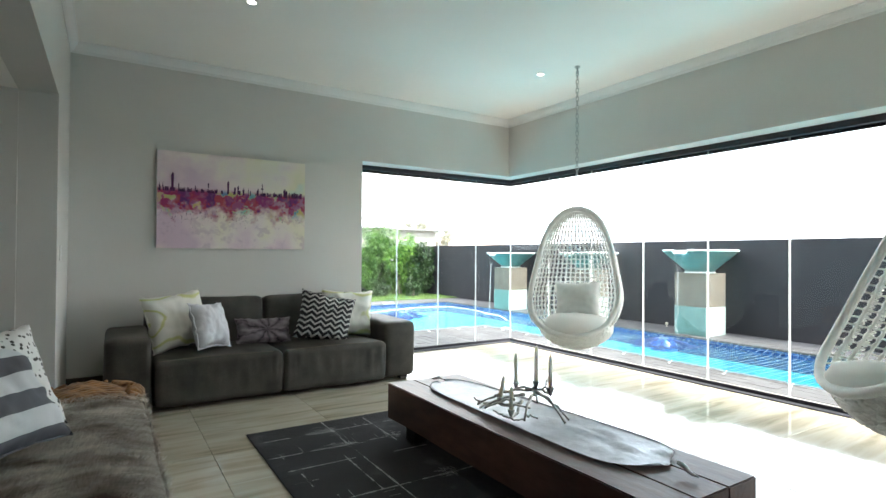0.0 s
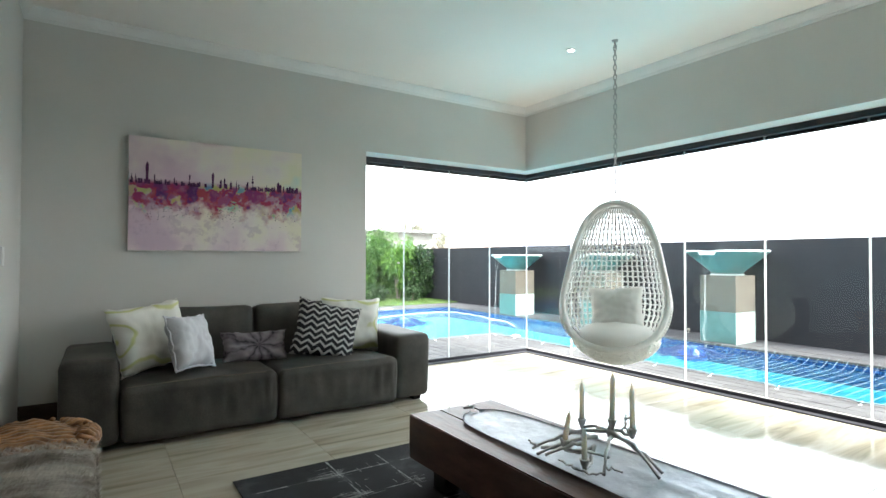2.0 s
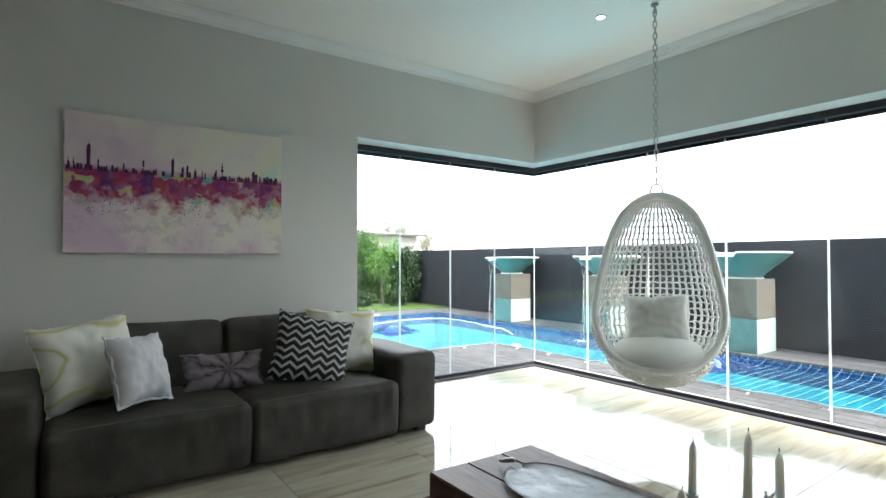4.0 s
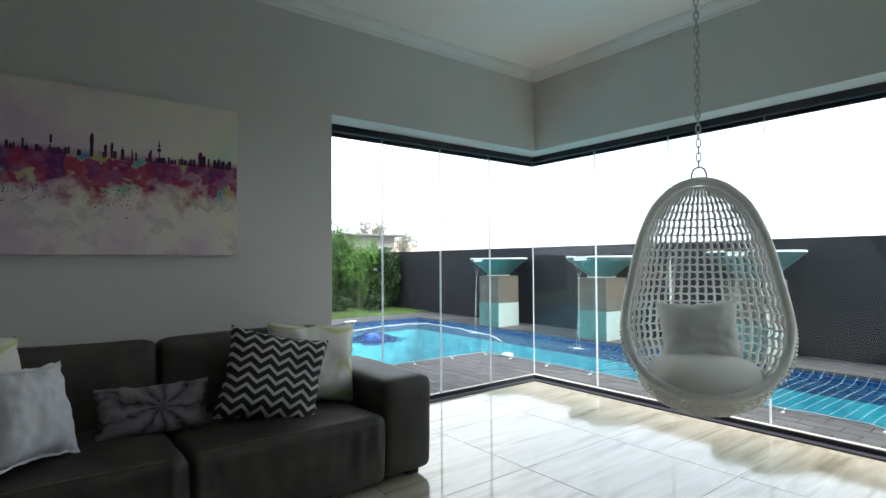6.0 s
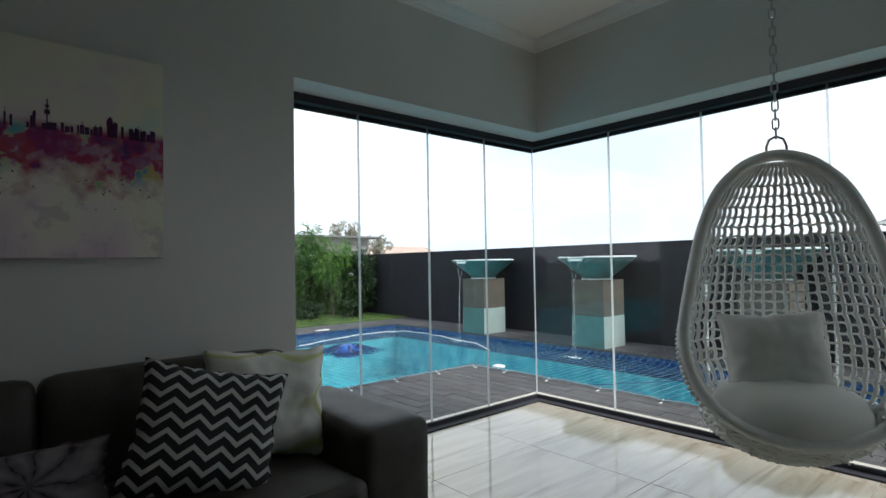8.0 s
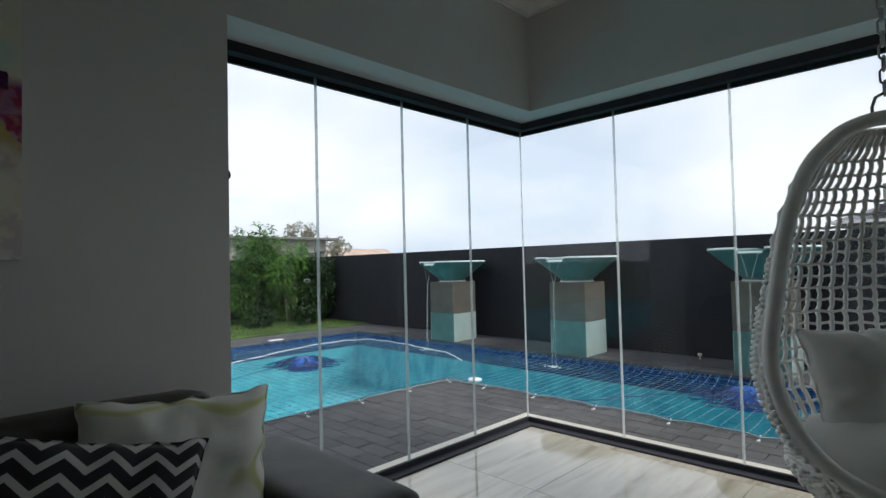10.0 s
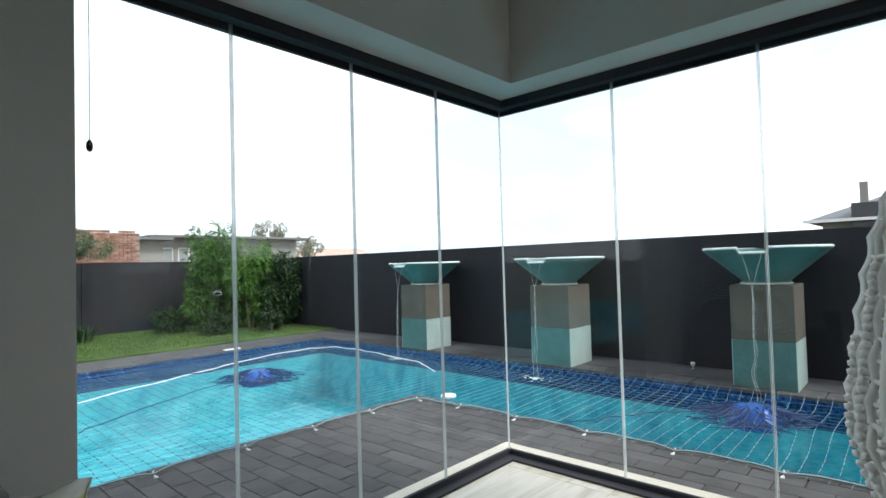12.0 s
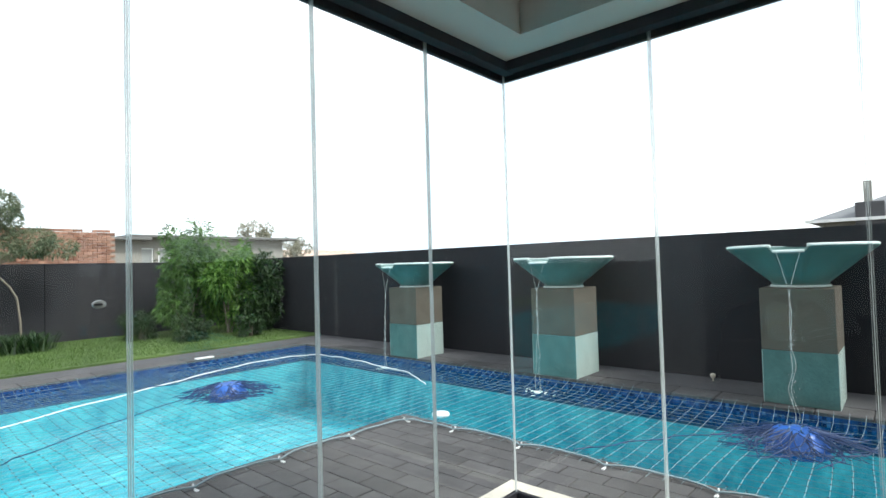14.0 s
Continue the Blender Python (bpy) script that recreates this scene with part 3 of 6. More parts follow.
# ---- corner window: dark head track, floor channel, frameless panes ----
win = setting("window_1", "frameless glass corner doors in charcoal aluminium tracks", "window")
# T1: the unseen south end of the glass, lengthened to brighten the room
T0, T1 = 2.709, -2.45
part("head_track", boxes((T0, GY - 0.072, TRACK + 0.028, GX + 0.030, GY - 0.007, HEAD), (T0, GY + 0.007, TRACK, GX + 0.030, GY + 0.030, HEAD), (T0, GY - 0.007, TRACK + 0.05, GX + 0.030, GY + 0.007, HEAD), bevel=0.002, seg=1), FRAME, win)
part("head_track", boxes((GX - 0.072, T1, TRACK + 0.028, GX - 0.007, GY - 0.074, HEAD), (GX + 0.007, T1, TRACK, GX + 0.030, GY + 0.005, HEAD), (GX - 0.007, T1, TRACK + 0.05, GX + 0.007, GY - 0.074, HEAD), bevel=0.002, seg=1), FRAME, win)
part("floor_channel", boxes((T0, GY - 0.085, -0.02, GX + 0.02, GY - 0.008, 0.012), (T0, GY - 0.012, -0.02, GX + 0.02, GY + 0.012, 0.045), bevel=0.003, seg=1), FRAME, win)
part("floor_channel", boxes((GX - 0.085, T1, -0.02, GX - 0.008, GY - 0.087, 0.012), (GX - 0.012, T1, -0.02, GX + 0.012, GY - 0.014, 0.045), bevel=0.003, seg=1), FRAME, win)
part("window_sill", boxes((T0, GY + 0.014, DECK - 0.05, GX + 0.20, GY + 0.17, 0.004), bevel=0.004, seg=1), SILL, win, "cream tile sill outside the glass")
part("window_sill", boxes((GX + 0.022, T1, DECK - 0.05, GX + 0.20, GY + 0.012, 0.004), bevel=0.004, seg=1), SILL, win, "cream tile sill outside the glass")


def pane(x0, y0, x1, y1):
    bm = boxes((x0, y0, 0.045, x1, y1, TRACK + 0.048))
    p = part("pane", bm, GLASS, win)
    p.visible_shadow = False
    return p


NORTH = [T0 + 0.004, 3.352, 4.001, 4.648, GX - 0.002]
EAST = [GY - 0.002, 5.355, 4.585, 3.81, 3.035, 2.265, 1.48, 0.70, -0.085, -0.87, -1.66, T1]
for a, b in zip(NORTH, NORTH[1:]):
    pane(a + 0.004, GY - 0.005, b - 0.004, GY + 0.005)
for a, b in zip(EAST, EAST[1:]):
    pane(GX - 0.005, b + 0.004, GX + 0.005, a - 0.004)


def seal(x, y, along_x):
    """A clear plastic strip over the joint of two panes, with milky edges."""
    def strip(a, b, d):
        return (x + a, y - d, 0.045, x + b, y + d, TRACK + 0.045) if along_x else (x - d, y + a, 0.045, x + d, y + b, TRACK + 0.045)
    st = part("glass_edge", boxes(strip(-0.0058, 0.0058, 0.0056)), CLEARSTRIP, win, "clear plastic strip between two panes")
    st.visible_shadow = False
    part("strip_rim", boxes(strip(-0.0068, -0.0060, 0.0060), strip(0.0060, 0.0068, 0.0060)), EDGEGLASS, st, "milky strip edges").visible_shadow = False
    part("strip_rim", boxes(strip(-0.0011, 0.0011, 0.0060)), EDGEGLASS, st, "milky strip core").visible_shadow = False


for x in NORTH[1:-1]:
    seal(x, GY, True)
for y in EAST[1:-1]:
    seal(GX, y, False)
part("glass_edge", boxes((GX - 0.010, GY - 0.010, 0.045, GX - 0.003, GY - 0.003, TRACK + 0.045), (GX + 0.002, GY + 0.002, 0.045, GX + 0.010, GY + 0.010, TRACK + 0.045)), EDGEGLASS, win, "pale seal at the glass corner")

# ---- ground outside: one sheet with openings for the house and the pool ----
bm = bmesh.new()
xs, ys = [-900, -9.0, 5.15, PX0, PX1 - 0.0, FX, 900], [-900, -9.0, 6.0, PY0, PY1, 900]
for i in range(len(xs) - 1):
    for j in range(len(ys) - 1):
        cx, cy = (xs[i] + xs[i + 1]) / 2, (ys[j] + ys[j + 1]) / 2
        if -9 < cx < 5.15 and -9 < cy < 6.0 or PX0 < cx < PX1 and -9 < cy < PY1 or -9 < cx < PX1 and PY0 < cy < PY1:
            continue
        bm.faces.new([bm.verts.new((x, y, DECK - 0.03)) for x, y in ((xs[i], ys[j]), (xs[i + 1], ys[j]), (xs[i + 1], ys[j + 1]), (xs[i], ys[j + 1]))])
bmesh.ops.remove_doubles(bm, verts=bm.verts[:], dist=0.001)
whole("ground", bm, SOIL, "bare earth ground around the houses", "ground")

# pool shell and water
DEEP = -1.15
pool = setting("swimming_pool", "L-shaped swimming pool with turquoise plaster and blue mosaic band", "pool")
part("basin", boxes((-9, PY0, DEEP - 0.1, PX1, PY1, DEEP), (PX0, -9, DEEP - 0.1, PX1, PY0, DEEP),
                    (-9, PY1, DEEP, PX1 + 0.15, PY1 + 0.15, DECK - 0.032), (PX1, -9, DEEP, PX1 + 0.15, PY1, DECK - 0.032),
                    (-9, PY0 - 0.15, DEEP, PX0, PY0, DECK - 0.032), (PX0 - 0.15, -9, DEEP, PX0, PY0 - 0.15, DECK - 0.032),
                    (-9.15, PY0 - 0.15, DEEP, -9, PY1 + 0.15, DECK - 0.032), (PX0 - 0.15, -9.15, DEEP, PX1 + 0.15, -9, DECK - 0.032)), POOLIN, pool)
bm = bmesh.new()
for x0, y0, x1, y1 in ((-9, PY0, PX1, PY1), (PX0, -9, PX1, PY0)):
    bm.faces.new([bm.verts.new(p) for p in ((x0, y0, WATERLINE), (x1, y0, WATERLINE), (x1, y1, WATERLINE), (x0, y1, WATERLINE))])
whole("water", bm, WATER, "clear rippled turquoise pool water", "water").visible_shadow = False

whole("lawn", boxes((-9, PY1 + 0.85, DECK - 0.04, FX, FY, 0.0)), LAWN, "short green lawn beside the pool", "lawn")
whole("wall_fence_east", boxes((FX, -9, DECK - 0.06, FX + 0.23, FY + 0.23, 1.597)), FENCE, "charcoal plastered boundary wall behind the pool", "wall")
bm = bmesh.new()
for x0, x1 in ((-9.0, -2.78), (-2.77, 1.22), (1.23, 5.43), (5.44, FX)):
    box(bm, x0, FY, DECK - 0.06, x1, FY + 0.23, 1.57)
whole("wall_fence_north", bm, FENCE, "charcoal plastered boundary wall with movement joints", "wall")
whole("pavement_east", boxes((PX1 + 0.31, -9, DECK - 0.06, FX, PY1 + 0.85, DECK)), COPING, "grey cement paving between pool and wall", "pavement")
whole("pavement_north", boxes((-9, PY1 + 0.31, DECK - 0.06, PX1 + 0.31, PY1 + 0.85, DECK)), COPING, "grey cement paving along the pool", "pavement")

# ---- floor: polished 0.89 m tiles ----
floor = setting("floor", "polished cream travertine-look floor tiles", "floor")
part("floor_bed", boxes((-4.75, SY - 0.2, -0.12, GX - 0.087, GY - 0.087, -0.004)), GROUT, floor, "beige grout")


# ---- soft shapes ----
def soft_box(x0, y0, z0, x1, y1, z1, r=0.05, crown=0.0, sag=0.0, cuts=10, seed=0, crease=0.0):
    """An upholstered block: rounded edges, a slight crown on top and uneven creases."""
    bm = bmesh.new()
    bmesh.ops.create_cube(bm, size=1)
    bmesh.ops.subdivide_edges(bm, edges=bm.edges[:], cuts=cuts, use_grid_fill=True)
    cx, cy, cz = (x0 + x1) / 2, (y0 + y1) / 2, (z0 + z1) / 2
    hx, hy, hz = (x1 - x0) / 2, (y1 - y0) / 2, (z1 - z0) / 2
    for v in bm.verts:
        # spread the cuts towards the edges so that the rounding is smooth
        p = Vector([math.copysign(1 - (1 - abs(2 * c)) ** 1.7, c) for c in v.co])
        p = Vector((p.x * hx, p.y * hy, p.z * hz))
        q = Vector((max(-hx + r, min(hx - r, p.x)), max(-hy + r, min(hy - r, p.y)), max(-hz + r, min(hz - r, p.z))))
        d = p - q
        if d.length > 1e-6:
            p = q + d.normalized() * min(r, d.length * 1.0 if d.length < r else r)
        u, w = p.x / hx, p.y / hy
        if p.z > 0:
            p.z += crown * (1 - u * u) * (1 - w * w)
        wob = noise.noise(Vector((p.x * 3 + seed, p.y * 3, p.z * 3))) * 0.012 + noise.noise(Vector((p.x * 9, p.y * 9 + seed, p.z * 5))) * 0.004
        n = d.normalized() if d.length > 1e-6 else Vector((0, 0, 0))
        if crease and p.y < 0 and d.y < -1e-4:
            fall = max(0, 1 - abs(p.z - hz * 0.35) / (hz * 1.1))
            wob += crease * fall * noise.noise(Vector((p.x * 22 + seed, p.z * 2.0, 3))) * (0.4 + 0.6 * max(0, math.sin(p.x * 3 + seed)))
        v.co = p + n * (wob - sag) + Vector((cx, cy, cz))
    return bm


def ruffle(u, v, seed):
    """Uneven seam: small puckers along a cushion's edge."""
    e = max(abs(u), abs(v)) ** 6
    return Vector((noise.noise(Vector((v * 5, seed, 2))), noise.noise(Vector((u * 7, v * 7, seed + 1))), noise.noise(Vector((u * 5, seed, 9))))) * 0.014 * e


def pillow_bm(w, h, t, seed=0, pinch=0.10, n=26):
    """A cushion standing in x-z, with pinched corners, a plump middle and creases."""
    bm = bmesh.new()
    for side in (1, -1):
        g = []
        for i in range(n + 1):
            row = []
            for j in range(n + 1):
                u, v = -1 + 2 * i / n, -1 + 2 * j / n
                b = (max(0, 1 - u ** 4) * max(0, 1 - v ** 4)) ** 0.55
                x = u * w / 2 * (1 - pinch * (1 - v * v) * abs(u))
                z = v * h / 2 * (1 - pinch * (1 - u * u) * abs(v))
                y = -side * b * t / 2 * (1 + 0.25 * noise.noise(Vector((u * 1.5 + seed, v * 1.5, side))))
                y += b * 0.012 * noise.noise(Vector((u * 6 + seed, v * 4, side * 3)))
                x += 0.008 * noise.noise(Vector((v * 2.5, seed, u)))
                z += 0.010 * noise.noise(Vector((u * 2.5, seed + 7, v)))
                q = ruffle(u, v, seed)
                y += b * 0.010 * math.sin(math.atan2(v, u) * 11 + seed) * max(abs(u), abs(v)) ** 2
                row.append(bm.verts.new((x + q.x, y + q.y, z + q.z)))
            g.append(row)
        for i in range(n):
            for j in range(n):
                f = (g[i][j], g[i + 1][j], g[i + 1][j + 1], g[i][j + 1])
                bm.faces.new(f if side > 0 else f[::-1])
    bmesh.ops.remove_doubles(bm, verts=bm.verts[:], dist=0.0004)
    return bm


def pillow(label, material, w, h, t, m, seed, flange=False, back=None):
    ob = tagged(part("cushion", pillow_bm(w, h, t, seed), material, smooth=True), label, "cushion")
    ob.matrix_basis = m
    bm = bmesh.new()
    pts = []
    for k in range(64):
        a = k / 64 * 4
        s, f = int(a), (a % 1) * 2 - 1
        u, v = ((f, -1), (1, f), (-f, 1), (-1, -f))[s]
        q = ruffle(u, v, seed)
        pts.append((u * w / 2 * (1 - 0.10 * (1 - v * v) * abs(u)) + q.x, q.y, v * h / 2 * (1 - 0.10 * (1 - u * u) * abs(v)) + q.z))
    if flange:
        ring = [[bm.verts.new((x * k, y + 0.004 * s + 0.004 * noise.noise(Vector((x * 20, z * 20, 1))), z * k)) for x, y, z in pts] for k, s in ((0.97, 1), (1.06, 1), (1.06, -1), (0.97, -1))]
        for a, b in zip(ring, ring[1:]):
            for i in range(64):
                bm.faces.new((a[i], a[(i + 1) % 64], b[(i + 1) % 64], b[i]))
        part("flange", bm, back or material, ob)
    else:
        tube(bm, pts, 0.004, 5, closed=True)
        part("seam_piping", bm, back or material, ob)
    return ob


# ---- leather sofa along the picture wall ----
sofa = thing("sofa", "dark olive-grey leather two-seat sofa with wide low arms", "sofa")
part("base", boxes((0.17, 4.90, 0.03, 2.82, 5.72, 0.16), bevel=0.01), LEATHER, sofa)
part("armrest", soft_box(0.085, 4.80, 0.035, 0.425, 5.74, 0.615, 0.055, 0.01, seed=3), LEATHER, sofa, smooth=True)
part("armrest", soft_box(2.515, 4.80, 0.035, 2.865, 5.74, 0.605, 0.055, 0.01, seed=8), LEATHER, sofa, smooth=True)
for x0, x1, s, worn in ((0.43, 1.468, 1, 0.03), (1.474, 2.51, 5, 0.06)):
    seat = part("seat_cushion", soft_box(x0, 4.765, 0.035, x1, 5.52, 0.42, 0.05, 0.035, seed=s, cuts=44, crease=worn), LEATHER, sofa, smooth=True)
    bm = bmesh.new()
    tube(bm, [(x0 + 0.03 + (x1 - x0 - 0.06) * k / 24, 4.80 - 0.006 * math.sin(k / 24 * math.pi), 0.417 + 0.010 * math.sin(k / 24 * math.pi)) for k in range(25)], 0.0025, 4)
    part("stitching", bm, STITCH, seat, "tan top stitching")
    bm = soft_box(-(x1 - x0) / 2, -0.12, 0, (x1 - x0) / 2, 0.12, 0.50, 0.06, 0.012, seed=s + 20, cuts=12)
    part("back_cushion", bm, LEATHER, sofa, smooth=True, m=pose((x0 + x1) / 2, 5.57, 0.365, -8))
part("back_panel", soft_box(0.40, 5.64, 0.05, 2.54, 5.80, 0.76, 0.04, seed=12), LEATHER, sofa, smooth=True)
for x in (0.22, 2.76):
    for y in (4.90, 5.66):
        part("foot", boxes((x - 0.04, y - 0.04, 0, x + 0.04, y + 0.04, 0.05), bevel=0.006), RUBBER, sofa)

pillow("off-white cushion with loose yellow brush loops on the sofa", YELLOWPRINT, 0.56, 0.52, 0.25, pose(0.64, 5.28, 0.69, -18, -6, 24), 1, flange=False)
pillow("pale grey cotton cushion with a flanged edge on the sofa", CLOTHGREY, 0.35, 0.41, 0.19, pose(0.885, 5.06, 0.655, -22, 3, 34), 4, flange=True)
pillow("small mauve-grey lumbar cushion printed with a log end", LOGPRINT, 0.54, 0.26, 0.14, pose(1.405, 5.25, 0.548, -20, 1, 0), 7)
pillow("black and white chevron cushion leaning on the sofa back", CHEVRON, 0.56, 0.51, 0.20, pose(1.985, 5.12, 0.655, -22, 13, -14), 9)
pillow("cream cushion with faint yellow loops against the armrest", YELLOWPRINT, 0.56, 0.52, 0.24, pose(2.31, 5.33, 0.66, -16, 3, -12), 13)

# ---- picture ----
picture = thing("canvas_picture", "watercolour skyline canvas in purple and red on grey wall", "picture", m=pose(1.243, NY - 0.045, 1.842))
PW, PH = 1.485, 0.975
part("stretcher", boxes((-PW / 2, 0.002, -PH / 2, PW / 2, 0.043, PH / 2), bevel=0.002, seg=1), CANVASEDGE, picture, "cream canvas edge")
part("print", boxes((-PW / 2 + 0.001, -0.003, -PH / 2 + 0.001, PW / 2 - 0.001, 0.0015, PH / 2 - 0.001)), CANVAS, picture, "watercolour band in magenta, yellow and teal")
rnd = random.Random(4)


def tower(*bs):
    part("tower", boxes(*bs), INK, picture)


x = -PW / 2 + 0.01
while x < PW / 2 - 0.03:
    w = rnd.uniform(0.007, 0.02)
    h = rnd.uniform(0.0, 0.022) * (1.7 if 0.0 < x < 0.25 or x > 0.45 else 1.0)
    bs = [(x, -0.0045, 0.085, x + w, -0.0031, 0.11 + h)]
    if rnd.random() < 0.3:
        bs.append((x + w * 0.4, -0.0045, 0.11 + h, x + w * 0.6, -0.0031, 0.11 + h + rnd.uniform(0.008, 0.02)))
    tower(*bs)
    x += w + (rnd.uniform(0.0, 0.004) if rnd.random() < 0.6 else rnd.uniform(0.01, 0.05))
for cx, cz, w, h in ((-0.605, 0.095, 0.026, 0.165), (-0.548, 0.095, 0.011, 0.07), (-0.395, 0.095, 0.012, 0.055), (-0.272, 0.14, 0.014, 0.045), (-0.08, 0.10, 0.022, 0.115), (-0.012, 0.09, 0.018, 0.07), (0.02, 0.09, 0.016, 0.085), (0.225, 0.09, 0.013, 0.07), (0.51, 0.085, 0.026, 0.09), (0.53, 0.085, 0.028, 0.07), (0.62, 0.085, 0.012, 0.06), (0.655, 0.085, 0.018, 0.05), (0.70, 0.085, 0.011, 0.05)):
    bm = bmesh.new()
    f0, k0 = -0.0055, -0.0032
    # a shaft that swells towards a slanted top
    prof = [(-0.42, 0), (0.42, 0), (0.40, 0.45), (0.5, 0.8), (0.46, 0.97), (0.1, 1.1), (-0.3, 0.98), (-0.5, 0.8), (-0.40, 0.45)]
    a, b = [[bm.verts.new((cx + u * w, y, cz + v * h)) for u, v in prof] for y in (f0, k0)]
    bm.faces.new(a)
    bm.faces.new(b[::-1])
    for i in range(len(prof)):
        bm.faces.new((a[i], b[i], b[(i + 1) % len(prof)], a[(i + 1) % len(prof)]))
    part("tower", bm, INK, picture)
tower((0.2685, -0.0055, 0.09, 0.2735, -0.0032, 0.225), (0.261, -0.0058, 0.155, 0.281, -0.0035, 0.175), (0.264, -0.0058, 0.187, 0.278, -0.0035, 0.198))
for cx in (-0.72, -0.69):
    tower((cx - 0.002, -0.0055, 0.085, cx + 0.002, -0.0032, 0.165), (cx - 0.006, -0.0058, 0.125, cx + 0.006, -0.0035, 0.14))
bm = bmesh.new()
for k in range(230):
    cx = rnd.choice((-0.55, -0.5, -0.3, -0.05, 0.05, 0.55)) + rnd.gauss(0, 0.07)
    cz = -0.10 - abs(rnd.gauss(0, 0.065))
    r = rnd.choice((0.0015, 0.002, 0.003, 0.0045))
    if abs(cx) < PW / 2 - 0.02:
        bm.faces.new([bm.verts.new((cx + r * math.cos(a * math.tau / 7), -0.0040, cz + r * math.sin(a * math.tau / 7))) for a in range(7)])
part("paint_splatter", bm, INK, picture, "fine dark paint splatter")["kind"] = "stuff"

# ---- rug and sleeper-wood coffee table ----
rug = thing("rug", "charcoal pile rug with faded pale line pattern", "rug")
part("rug_body", boxes((0.95, 0.35, 0.001, 3.05, 3.86, 0.012), bevel=0.004, seg=1), RUG, rug)
for x0, y0, x1, y1 in ((0.98, 3.62, 2.0, 3.66), (0.97, 3.30, 1.9, 3.335), (1.02, 3.05, 1.45, 3.08), (1.03, 2.55, 2.3, 2.585), (1.0, 1.75, 3.0, 1.785), (1.5, 3.85, 1.53, 1.6), (1.40, 3.12, 1.425, 2.55), (1.82, 3.80, 1.84, 3.2), (1.08, 2.98, 1.10, 2.78), (1.00, 2.86, 1.14, 2.88), (2.75, 3.84, 2.78, 0.5), (2.5, 3.2, 3.0, 3.23), (1.7, 3.02, 1.95, 3.04), (1.16, 2.62, 1.18, 2.4)):
    w, n = 0.009, 60
    bm = bmesh.new()
    horiz = abs(x1 - x0) > abs(y1 - y0)
    prev = None
    for k in range(n + 1):
        f = k / n
        ww = w * (0.35 + 0.9 * abs(noise.noise(Vector((k * 0.45, x0 * 3, y0)))))
        cx, cy = (x0 + (x1 - x0) * f, y0) if horiz else (x0, y0 + (y1 - y0) * f)
        if noise.noise(Vector((cx * 9, cy * 9, 4))) < -0.2:
            ww = 0.0005
        pair = [bm.verts.new((cx - (0 if horiz else ww), cy - (ww if horiz else 0), 0.0131)), bm.verts.new((cx + (0 if horiz else ww), cy + (ww if horiz else 0), 0.0131))]
        if prev:
            bm.faces.new((prev[0], pair[0], pair[1], prev[1]))
        prev = pair
    part("woven_line", bm, RUGLINE, rug)

rnd = random.Random(12)
bm = bmesh.new()
for k in range(420):
    cx, cy = rnd.choice((rnd.uniform(1.0, 3.0), 1.5, 1.83, 2.76, 1.41)), rnd.choice((rnd.uniform(0.4, 3.8), 3.64, 3.32, 2.57, 1.77))
    if noise.noise(Vector((cx * 2.2, cy * 2.2, 9))) < 0.02:
        continue
    dx, dy = (rnd.uniform(0.01, 0.05), 0.0018) if rnd.random() < 0.6 else (0.0018, rnd.uniform(0.01, 0.05))
    cx, cy = cx + rnd.gauss(0, 0.03), cy + rnd.gauss(0, 0.03)
    cx, cy = min(2.95, max(1.05, cx)), min(3.78, max(0.45, cy))
    bm.faces.new([bm.verts.new((cx + u * dx, cy + v * dy, 0.0128)) for u, v in ((-1, -1), (1, -1), (1, 1), (-1, 1))])
part("worn_hatching", bm, RUGLINE, rug, "short pale worn marks")["kind"] = "stuff"

table = thing("coffee_table", "long low coffee table of dark brown sleeper wood", "table")
TX0, TX1, TY0, TY1, TZ = 1.83, 2.45, 1.10, 3.37, 0.372
for a, b in ((TX0, 2.035), (2.037, 2.24), (2.242, TX1)):
    bm = bmesh.new()
    box(bm, a, TY0, 0.125, b, TY1, TZ)
    bmesh.ops.subdivide_edges(bm, edges=[e for e in bm.edges if abs(e.verts[0].co.y - e.verts[1].co.y) > 1], cuts=24)
    for v in bm.verts:
        v.co += Vector((noise.noise(v.co * 4) * 0.3, 0, noise.noise(v.co * 3 + Vector((5, 0, 0))))) * 0.004
    bmesh.ops.bevel(bm, geom=[e for e in bm.edges if e.calc_face_angle(0) > 0.9], offset=0.006, segments=2, affect="EDGES")
    part("plank", bm, TABLEWOOD, table, "thick plank with worn edges")
for x in (TX0 + 0.1, TX1 - 0.1):
    for y in (TY0 + 0.25, TY1 - 0.25):
        part("leg", boxes((x - 0.05, y - 0.06, 0.012, x + 0.05, y + 0.06, 0.13), bevel=0.006), RUBBER, table, "short dark block leg")

# long cast tray, curled up at both ends
tray = thing("serving_tray", "long hammered silver metal tray on the coffee table", "tray")
bm = bmesh.new()
NU, NV = 60, 14
grid = []
for i in range(NU + 1):
    u = -1 + 2 * i / NU
    row = []
    for j in range(NV + 1):
        v = -1 + 2 * j / NV
        half = 0.225 * (max(0.0, 1 - abs(u) ** 9)) ** 0.5 * (1 - 0.12 * u) if abs(u) < 1 else 0.0
        half = max(half, 0.035)
        y = 2.24 + u * 0.90 + 0.03 * v * v
        x = 2.18 + v * half * 0.96 - 0.04 * u * 0.5
        z = TZ + 0.006 + 0.010 * v ** 4 + 0.016 * max(0, abs(u) - 0.75) ** 2 * 16 * 0.5 + (0.011 + 0.022 * max(0, -u)) * abs(noise.noise(Vector((x * 11, y * 7, 0)))) * (1 - v ** 4)
        row.append(bm.verts.new((x, y, z)))
    grid.append(row)
